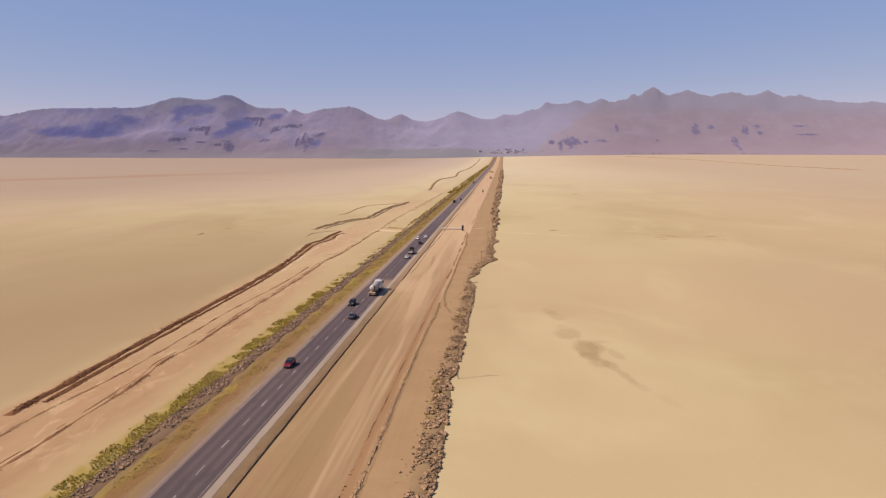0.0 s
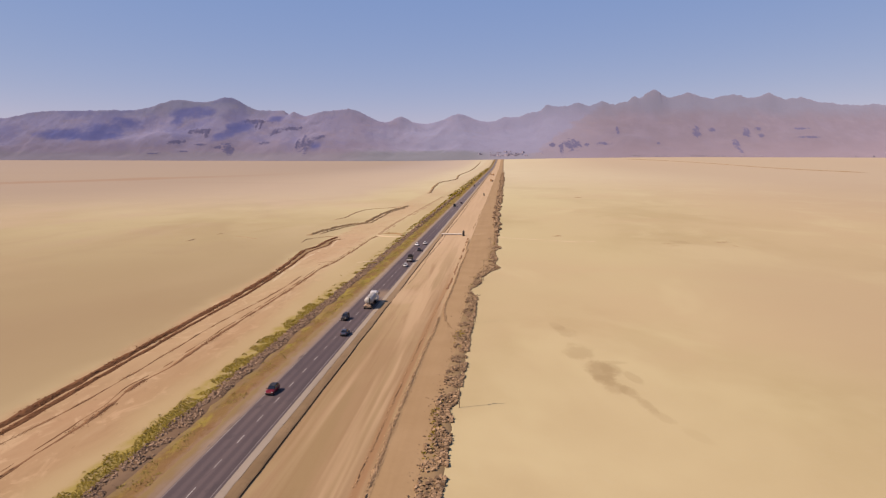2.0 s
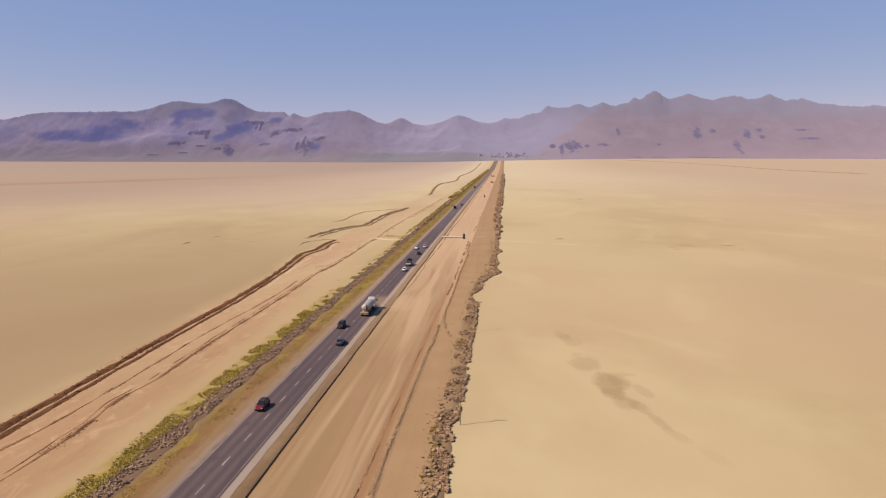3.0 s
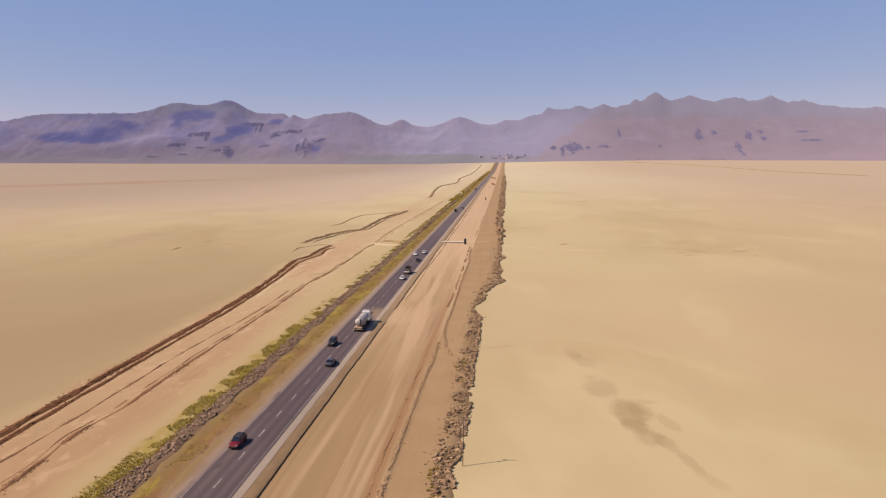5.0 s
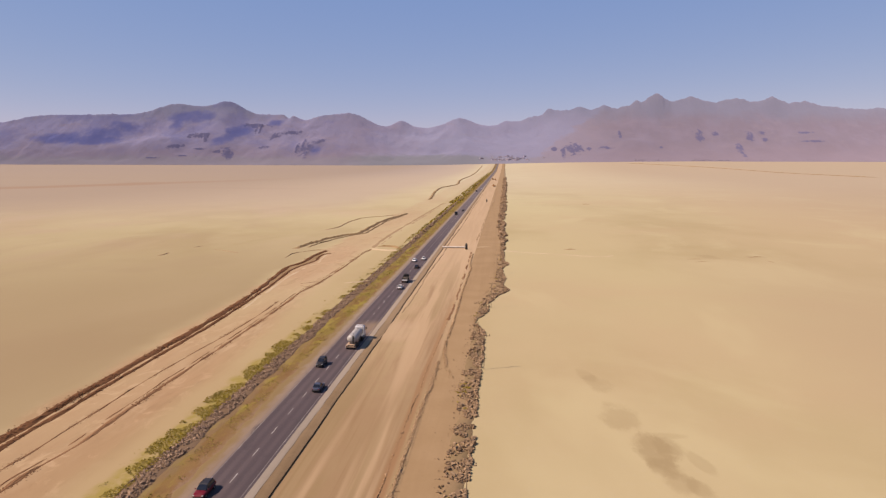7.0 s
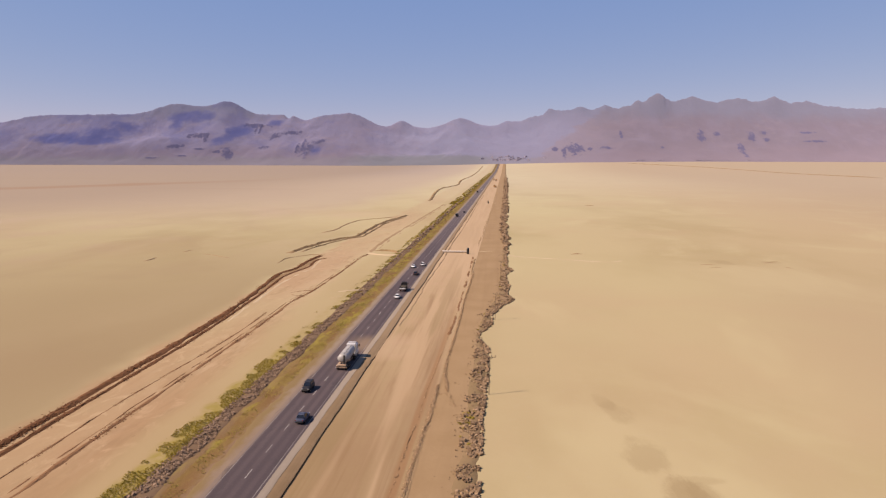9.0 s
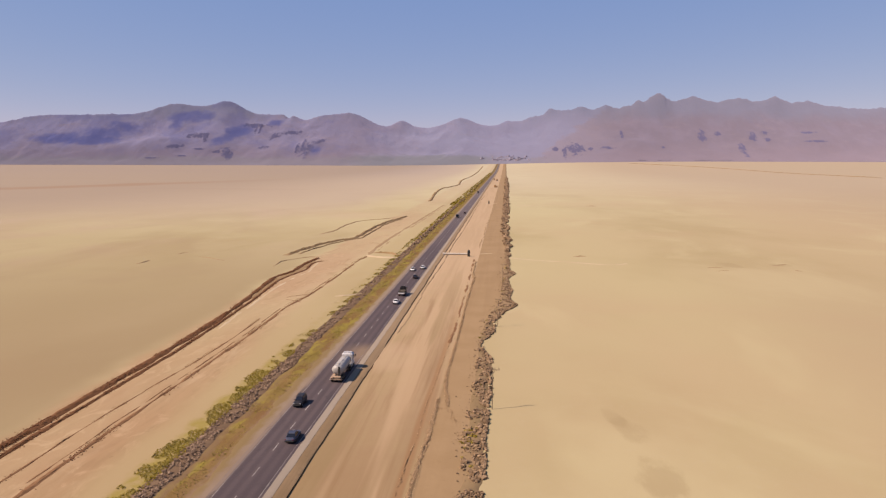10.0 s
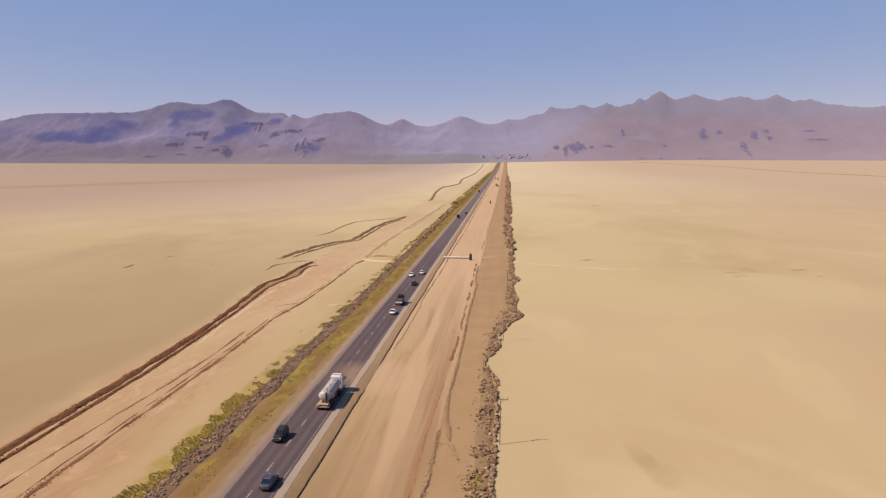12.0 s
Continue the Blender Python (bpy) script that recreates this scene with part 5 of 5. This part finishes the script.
def loft(bm, stations, power=0.35, sides=16):
    """A closed body through rounded cross-sections: (y, half width, bottom, top)."""
    rings = []
    for y, w, z0, z1 in stations:
        ring = []
        for i in range(sides):
            a = math.tau * (i + 0.5) / sides
            c, s = math.cos(a), math.sin(a)
            ring.append(bm.verts.new((w * math.copysign(abs(c) ** power, c), y, (z0 + z1) / 2 + (z1 - z0) / 2 * math.copysign(abs(s) ** power, s))))
        rings.append(ring)
    for a, b in zip(rings, rings[1:]):
        for i in range(sides):
            bm.faces.new((a[i], a[(i + 1) % sides], b[(i + 1) % sides], b[i]))
    bm.faces.new(rings[0]), bm.faces.new(rings[-1][::-1])
    return bm


def pane(corners, thick=0.012):
    """A thin pane of glass through four corners."""
    a, b, c, d = [Vector(p) for p in corners]
    n = (b - a).cross(d - a).normalized() * thick
    bm = bmesh.new()
    lo, hi = [bm.verts.new(p - n * 0.5) for p in (a, b, c, d)], [bm.verts.new(p + n) for p in (a, b, c, d)]
    bm.faces.new(lo[::-1]), bm.faces.new(hi)
    for i in range(4):
        bm.faces.new((lo[i], lo[(i + 1) % 4], hi[(i + 1) % 4], hi[i]))
    return bm


def wheel(parent, x, y, r, w, name="wheel"):
    side = 1 if x > 0 else -1
    hub = part(name, rod(bmesh.new(), (x - side * w * 0.45, y, r), (x + side * w * 0.30, y, r), r * 0.60, r * 0.60, 14), M_CHASSIS, parent)
    bm = bmesh.new()
    prof = [(r * 0.60, -0.5), (r * 0.93, -0.5), (r, -0.36), (r, 0.36), (r * 0.93, 0.5), (r * 0.60, 0.5)]
    rings = [[bm.verts.new((x + o * w, y + math.cos(i * math.tau / 16) * q, r + math.sin(i * math.tau / 16) * q)) for i in range(16)] for q, o in prof]
    for a, b in zip(rings, rings[1:]):
        for i in range(16):
            bm.faces.new((a[i], a[(i + 1) % 16], b[(i + 1) % 16], b[i]))
    part("tyre", bm, M_RUBBER, hub, smooth=True)
    part("rim", rod(bmesh.new(), (x + side * w * 0.28, y, r), (x + side * w * 0.42, y, r), r * 0.58, r * 0.42, 14), M_RIM, hub)


def glasshouse(base, material, y0, y1, y0t, y1t, wb, wt, zb, zt, name="cabin"):
    """Cabin with pillars, roof and set-in panes; y0 rear foot, y1 front foot, y0t and y1t the roof's ends."""
    bm = bmesh.new()
    lo = [bm.verts.new(p) for p in ((-wb, y0, zb), (wb, y0, zb), (wb, y1, zb), (-wb, y1, zb))]
    hi = [bm.verts.new(p) for p in ((-wt, y0t, zt), (wt, y0t, zt), (wt, y1t, zt), (-wt, y1t, zt))]
    bm.faces.new(lo[::-1]), bm.faces.new(hi)
    for i in range(4):
        bm.faces.new((lo[i], lo[(i + 1) % 4], hi[(i + 1) % 4], hi[i]))
    bmesh.ops.bevel(bm, geom=list(bm.edges), offset=0.09, segments=2, affect="EDGES")
    part(name, bm, material, base)

    def quad(a, b, c, d, u0=0.06, u1=0.94, v0=0.10, v1=0.93):
        a, b, c, d = [Vector(p) for p in (a, b, c, d)]
        at = lambda u, v: (a.lerp(b, u)).lerp(d.lerp(c, u), v)
        return [at(u0, v0), at(u1, v0), at(u1, v1), at(u0, v1)]
    L = ((-wb, y0, zb), (wb, y0, zb), (wb, y1, zb), (-wb, y1, zb))
    T = ((-wt, y0t, zt), (wt, y0t, zt), (wt, y1t, zt), (-wt, y1t, zt))
    part("rear_window", pane(quad(L[0], L[1], T[1], T[0])), M_GLASS, base, "dark rear window")
    part("windscreen", pane(quad(L[2], L[3], T[3], T[2])), M_GLASS, base, "dark windscreen")
    for a, b in ((1, 2), (3, 0)):
        part("side_window", pane(quad(L[a], L[b], T[b], T[a], 0.08, 0.49)), M_GLASS, base)
        part("side_window", pane(quad(L[a], L[b], T[b], T[a], 0.53, 0.92)), M_GLASS, base)


def car(paintwork, label, style="saloon", roof=None):
    """A passenger car that faces +y, about 4.4 m long."""
    base = tagged(new("car"), label, "car", "cars on the road")
    h = {"saloon": 0.0, "hatch": 0.05, "suv": 0.22}[style]
    belt = 0.92 + h
    part("body", loft(bmesh.new(), [(-2.20, 0.68, 0.42 + h * 0.5, 0.80 + h), (-2.12, 0.80, 0.32 + h * 0.5, 0.90 + h), (-1.6, 0.87, 0.26 + h * 0.5, belt), (-0.4, 0.89, 0.25 + h * 0.5, belt),
                                    (0.7, 0.88, 0.25 + h * 0.5, belt - 0.01), (1.6, 0.86, 0.27 + h * 0.5, 0.84 + h), (2.1, 0.76, 0.33 + h * 0.5, 0.73 + h),
                                    (2.22, 0.62, 0.42 + h * 0.5, 0.66 + h)], 0.52), paintwork, base, smooth=True)
    rear = {"saloon": (-1.55, -0.95), "hatch": (-2.02, -1.62), "suv": (-2.08, -1.85)}[style]
    glasshouse(base, roof or paintwork, rear[0], 1.05, rear[1], 0.20, 0.80, 0.62, belt - 0.06, 1.43 + h * 1.3)
    for y in (-1.35, 1.38):
        for x in (-0.78, 0.78):
            wheel(base, x, y, 0.31 + h * 0.2, 0.20)
    for x in (-0.62, 0.62):
        part("headlight", block(bmesh.new(), x, 2.13, 0.64 + h, 0.30, 0.12, 0.14, 0.03), M_LAMP, base, "clear headlight")
        part("tail_light", block(bmesh.new(), x, -2.16, 0.76 + h, 0.24, 0.08, 0.16, 0.02), M_TAIL, base, "red tail light")
        part("mirror", block(bmesh.new(), x * 1.5, 0.72, belt + 0.04, 0.18, 0.10, 0.12, 0.02), paintwork, base)
    part("front_bumper", block(bmesh.new(), 0, 2.18, 0.44 + h * 0.6, 1.36, 0.16, 0.18, 0.04), M_CHASSIS, base)
    part("rear_bumper", block(bmesh.new(), 0, -2.18, 0.48 + h * 0.6, 1.44, 0.16, 0.18, 0.04), M_CHASSIS, base)
    return base


def truck_cab(base, y, material, width=1.22):
    """A flat-nosed lorry cab whose rear wall stands at y."""
    part("cab", loft(bmesh.new(), [(y, width - 0.03, 1.0, 3.55), (y + 0.15, width, 0.85, 3.75), (y + 1.2, width, 0.75, 3.8), (y + 1.95, width - 0.02, 0.70, 3.55),
                                   (y + 2.2, width - 0.06, 0.65, 2.35), (y + 2.28, width - 0.12, 0.6, 2.0)], 0.22), material, base)
    part("windscreen", pane(((width - 0.22, y + 2.24, 2.25), (-width + 0.22, y + 2.24, 2.25), (-width + 0.26, y + 2.02, 3.38), (width - 0.26, y + 2.02, 3.38)), 0.03), M_GLASS, base)
    for s in (-1, 1):
        p = ((s * (width + 0.01), y + 0.95, 2.25), (s * (width + 0.01), y + 2.0, 2.2), (s * (width + 0.01), y + 1.85, 3.15), (s * (width + 0.01), y + 0.95, 3.2))
        part("side_window", pane(p if s > 0 else p[::-1]), M_GLASS, base)
        part("mirror", block(bmesh.new(), s * (width + 0.22), y + 2.15, 2.75, 0.20, 0.12, 0.65, 0.03), M_CHASSIS, base, "black wing mirror")
        part("headlight", block(bmesh.new(), s * (width - 0.3), y + 2.27, 1.05, 0.4, 0.08, 0.24, 0.03), M_LAMP, base)
    part("bumper", block(bmesh.new(), 0, y + 2.25, 0.72, width * 1.95, 0.24, 0.42, 0.06), M_CHASSIS, base)
    part("sun_visor", block(bmesh.new(), 0, y + 2.14, 3.52, width * 1.7, 0.30, 0.08, 0.02), M_CHASSIS, base)
    part("wind_deflector", loft(bmesh.new(), [(y + 0.3, width * 0.8, 3.72, 4.15), (y + 1.0, width * 0.78, 3.74, 4.05), (y + 1.7, width * 0.7, 3.70, 3.82)], 0.4), material, base)


def tanker():
    """A tractor with a powder tank semi-trailer; the rear bumper is at y = 0."""
    base = tagged(new("tanker_truck"), "pale silver powder tanker lorry driving on the asphalt", "truck")
    tank = part("tank", loft(bmesh.new(), [(0.75, 0.35, 2.25, 3.25), (0.95, 0.95, 1.75, 3.70), (1.5, 1.18, 1.55, 3.82), (3.2, 1.22, 1.22, 3.84), (4.4, 1.22, 1.02, 3.84), (5.6, 1.22, 1.25, 3.84),
                                           (6.6, 1.22, 1.45, 3.84), (7.6, 1.22, 1.30, 3.84), (8.6, 1.22, 1.40, 3.84), (9.8, 1.20, 1.62, 3.80), (10.35, 0.95, 1.85, 3.65), (10.55, 0.35, 2.3, 3.2)],
                                  1.0, 24), M_SILVER, base, "dusty silver tank", True)
    for y in (1.6, 3.2, 4.8, 6.4, 8.0, 9.6):
        bm = bmesh.new()
        loft(bm, [(y - 0.05, 1.235, 1.6 if y in (1.6, 9.6) else 1.45, 3.87), (y + 0.05, 1.235, 1.6 if y in (1.6, 9.6) else 1.45, 3.87)], 1.0, 24)
        part("band", bm, M_SILVER, tank)
    for y in (2.6, 5.4, 8.4):
        part("hatch", rod(bmesh.new(), (0, y, 3.80), (0, y, 4.00), 0.30, 0.28, 14), M_SILVER, tank)
    for x in (-0.42, 0.42):
        part("walkway_rail", rod(bmesh.new(), (x, 1.4, 4.05), (x, 9.8, 4.05), 0.03, 0.03, 6), M_SILVER, tank)
    part("walkway", block(bmesh.new(), 0, 5.6, 3.86, 0.5, 8.4, 0.05, 0.01), M_SILVER, tank, "narrow top walkway")
    for x in (-0.55, 0.55):
        part("frame_rail", block(bmesh.new(), x, 5.0, 1.12, 0.14, 10.0, 0.26, 0.02), M_CHASSIS, base)
    part("rear_frame", block(bmesh.new(), 0, 0.55, 1.25, 1.9, 1.0, 0.22, 0.04), M_TAN, base, "dusty tan rear platform")
    part("rear_bumper", block(bmesh.new(), 0, 0.10, 0.80, 2.4, 0.20, 0.36, 0.04), M_TAN, base, "dusty tan bumper beam")
    part("rear_ladder", block(bmesh.new(), 0.55, 0.62, 2.6, 0.4, 0.06, 2.3, 0.01), M_CHASSIS, base)
    for s in (-1, 1):
        part("tail_light", block(bmesh.new(), s * 1.0, 0.0, 0.98, 0.30, 0.06, 0.14, 0.02), M_TAIL, base)
        part("mudguard", block(bmesh.new(), s * 1.0, 2.0, 1.12, 0.56, 4.2, 0.06, 0.02), M_TAN if s < 0 else M_CHASSIS, base)
        part("landing_leg", block(bmesh.new(), s * 0.7, 7.4, 0.72, 0.14, 0.14, 0.9, 0.02), M_CHASSIS, base)
        part("fuel_tank", rod(bmesh.new(), (s * 0.95, 10.0, 0.82), (s * 0.95, 11.3, 0.82), 0.34, 0.34, 14), M_RIM, base, "steel fuel tank")
        for y in (0.75, 2.0, 3.25, 9.3, 12.6):
            wheel(base, s * 0.98, y, 0.52, 0.48 if y < 12 else 0.30)
    part("tractor_frame", block(bmesh.new(), 0, 11.0, 0.90, 0.9, 5.2, 0.26, 0.03), M_CHASSIS, base)
    part("exhaust", rod(bmesh.new(), (0.9, 11.25, 1.2), (0.9, 11.25, 3.9), 0.07, 0.07, 8), M_RIM, base)
    truck_cab(base, 11.4, M_CABBLUE)
    return base


def tipper(material, label, group):
    """A two-axle tipper lorry with a steel skip and a dark load; rear at y = 0."""
    base = tagged(new("tipper_truck"), label, "truck", group)
    bm = bmesh.new()
    for x in (-1.18, 1.18):
        block(bm, x, 2.3, 1.85, 0.08, 4.5, 1.1, 0.01)
    block(bm, 0, 0.06, 1.85, 2.4, 0.08, 1.1, 0.01), block(bm, 0, 4.55, 2.0, 2.4, 0.08, 1.4, 0.01), block(bm, 0, 2.3, 1.30, 2.4, 4.5, 0.10, 0.01)
    skip = part("skip", bm, material, base, "worn steel skip")
    part("tailgate", block(bmesh.new(), 0, 0.0, 1.62, 2.3, 0.05, 0.6, 0.01), M_WHITE if material is M_CHASSIS else M_TAN, skip, "pale painted tailgate")
    for y in (0.9, 1.9, 2.9, 3.9):
        for x in (-1.25, 1.25):
            part("rib", block(bmesh.new(), x, y, 1.85, 0.08, 0.12, 1.05, 0.01), material, skip)
    bm = bmesh.new()
    bmesh.ops.create_grid(bm, x_segments=8, y_segments=14, size=1.0, matrix=pose(0, 2.3, 2.15) @ Matrix.Diagonal((1.13, 2.2, 1, 1)))
    for v in bm.verts:
        v.co.z += 0.35 * (1 - abs(v.co.x) / 1.3) + 0.12 * noise.noise(v.co * 2.2)
    part("load", bm, M_LOAD, base, "heaped dark earth load", True)
    for s in (-1, 1):
        part("frame_rail", block(bmesh.new(), s * 0.45, 3.4, 0.95, 0.14, 6.4, 0.28, 0.02), M_CHASSIS, base)
        part("tail_light", block(bmesh.new(), s * 0.95, 0.02, 0.95, 0.30, 0.08, 0.14, 0.02), M_TAIL, base)
        for y in (1.2, 5.9):
            wheel(base, s * 0.95, y, 0.50, 0.5 if y < 3 else 0.3)
    part("fuel_tank", rod(bmesh.new(), (0.95, 3.4, 0.80), (0.95, 4.3, 0.80), 0.28, 0.28, 12), M_RIM, base)
    truck_cab(base, 4.75, M_DARKCAR if material is M_CHASSIS else M_ORANGE, 1.15)
    return base


TOP = ROAD_Z + 0.035
AWAY, NEAR = 2.25, -1.25               # lane centres
car(M_RED, "crimson hatchback with a dark roof on the asphalt", "hatch", M_DARKCAR).matrix_basis = pose(NEAR - 0.5, 139.8, TOP, 0, 0, 180)
car(M_DARKCAR, "black off-road car driving on the asphalt road", "suv").matrix_basis = pose(NEAR - 0.1, 200.2, TOP, 0, 0, 180)
car(M_BLUE, "dark blue-grey saloon driving on the asphalt road").matrix_basis = pose(AWAY + 0.1, 184.0, TOP)
_white = car(M_WHITE, "white saloon driving on the asphalt road")
_white.matrix_basis = pose(AWAY, 294.4, TOP)
copy_thing(_white, pose(NEAR, 361, TOP, 0, 0, 180))
copy_thing(_white, pose(AWAY, 367, TOP))
_dark = car(M_DARKCAR, "black saloon driving on the asphalt road")
_dark.matrix_basis = pose(AWAY, 342.4, TOP)
copy_thing(_dark, pose(AWAY, 676, TOP))
tanker().matrix_basis = pose(AWAY + 0.1, 213.4, TOP) @ Matrix.Diagonal((1.0, 0.92, 0.89, 1))
_tip = tipper(M_CHASSIS, "dark tipper lorry with a load driving on the asphalt", "lorries on the road")
_tip.matrix_basis = pose(AWAY, 305.5, TOP) @ Matrix.Diagonal((0.92, 0.85, 0.70, 1))
copy_thing(_tip, pose(NEAR, 636, TOP, 0, 0, 180))
copy_thing(_tip, pose(NEAR, 1056, TOP, 0, 0, 180))
copy_thing(_white, pose(AWAY, 1149, TOP))
_site = tipper(M_ORANGE, "dusty orange tipper lorry parked on the earth roadbed", "lorries on the roadbed")
_site.matrix_basis = pose(23.2, 1264, BED_Z, 0, 0, 35)
copy_thing(_site, pose(16.5, 1646, BED_Z, 0, 0, -20))
copy_thing(_site, pose(12.5, 1690, BED_Z, 0, 0, 10))


# ---- the small town and its trees at the foot of the mountains ----
# haze is put into the lilac house colours and the grey leaves
M_PLASTER = plain("pale_plaster", (0.360, 0.316, 0.362), 0.9, 0, 0.1, 0.2, 8)
M_CLAY = plain("clay_plaster", (0.310, 0.270, 0.314), 0.9, 0, 0.1, 0.2, 8)
M_DIMPANE = plain("hazed_window", (0.290, 0.254, 0.298), 0.6)
M_ROOF = plain("flat_roof", (0.250, 0.218, 0.255), 0.9, 0, 0.1, 0.2, 8)
M_FARLEAF = leaf_material("far_leaf", (0.260, 0.252, 0.262), (0.245, 0.240, 0.252), (0.272, 0.260, 0.266))


def house(material, w, d, h, floors):
    base = tagged(new("house"), "small flat-roofed plaster house at the foot of the mountains", "house", "houses of the town")
    wall = part("wall", block(bmesh.new(), 0, 0, h / 2 - 1, w, d, h + 2, 0.1), material, base)
    bm = block(bmesh.new(), 0, 0, h + 0.1, w + 0.5, d + 0.5, 0.3, 0.05)
    part("roof", bm, M_ROOF, base)
    part("stair_head", block(bmesh.new(), w * 0.25, d * 0.2, h + 1.3, w * 0.25, d * 0.3, 2.2, 0.05), material, base)
    for f in range(floors):
        for n in range(3):
            part("window", block(bmesh.new(), (n - 1) * w * 0.3, -d / 2 - 0.02, 1.6 + 3 * f, w * 0.14, 0.12, 1.3, 0.02), M_DIMPANE, wall)
    part("door", block(bmesh.new(), w * 0.15, -d / 2 - 0.02, 1.05, 1.2, 0.12, 2.1, 0.02), M_DIMPANE, wall)
    return base


def on_slope(u, v):
    x, y = place(u, v)
    return x, y, max(rise(x, y), mountain_height(u, v) + rise(x, y))


_rnd = random.Random(71)
_kinds = [house(M_PLASTER, 10, 8, 3.4, 1), house(M_CLAY, 12, 9, 6.2, 2), house(M_PLASTER, 16, 9, 6.0, 2), house(M_CLAY, 9, 8, 3.4, 1)]
for n in range(40):
    u, v = slope_place(_rnd.gauss(400, 85), 44 + 30 * _rnd.random() ** 1.5)
    m = Matrix.Translation(on_slope(u, v)) @ pose(0, 0, 0, 0, 0, math.degrees(HEADING) + _rnd.uniform(-25, 25))
    if n < 4:
        _kinds[n].matrix_basis = m
    else:
        copy_thing(_kinds[n % 4], m)
_pile = Pile()
for _ in range(700):
    u = mixf(1150, 2900, _rnd.random() ** 1.6)
    if wob(u, 0, 120, 14) < 0.0:
        continue
    u, v = slope_place(u, 48 + _rnd.gauss(0, 1.2))
    x, y, z = on_slope(u, v)
    _pile.add(BUSHES[_rnd.randrange(7)], turned(_rnd, x, y, z - 0.5, _rnd.uniform(2, 4), 0.4))
_pile.put("far_woods", "distant thin grey-green line of trees", "trees", M_FARLEAF)
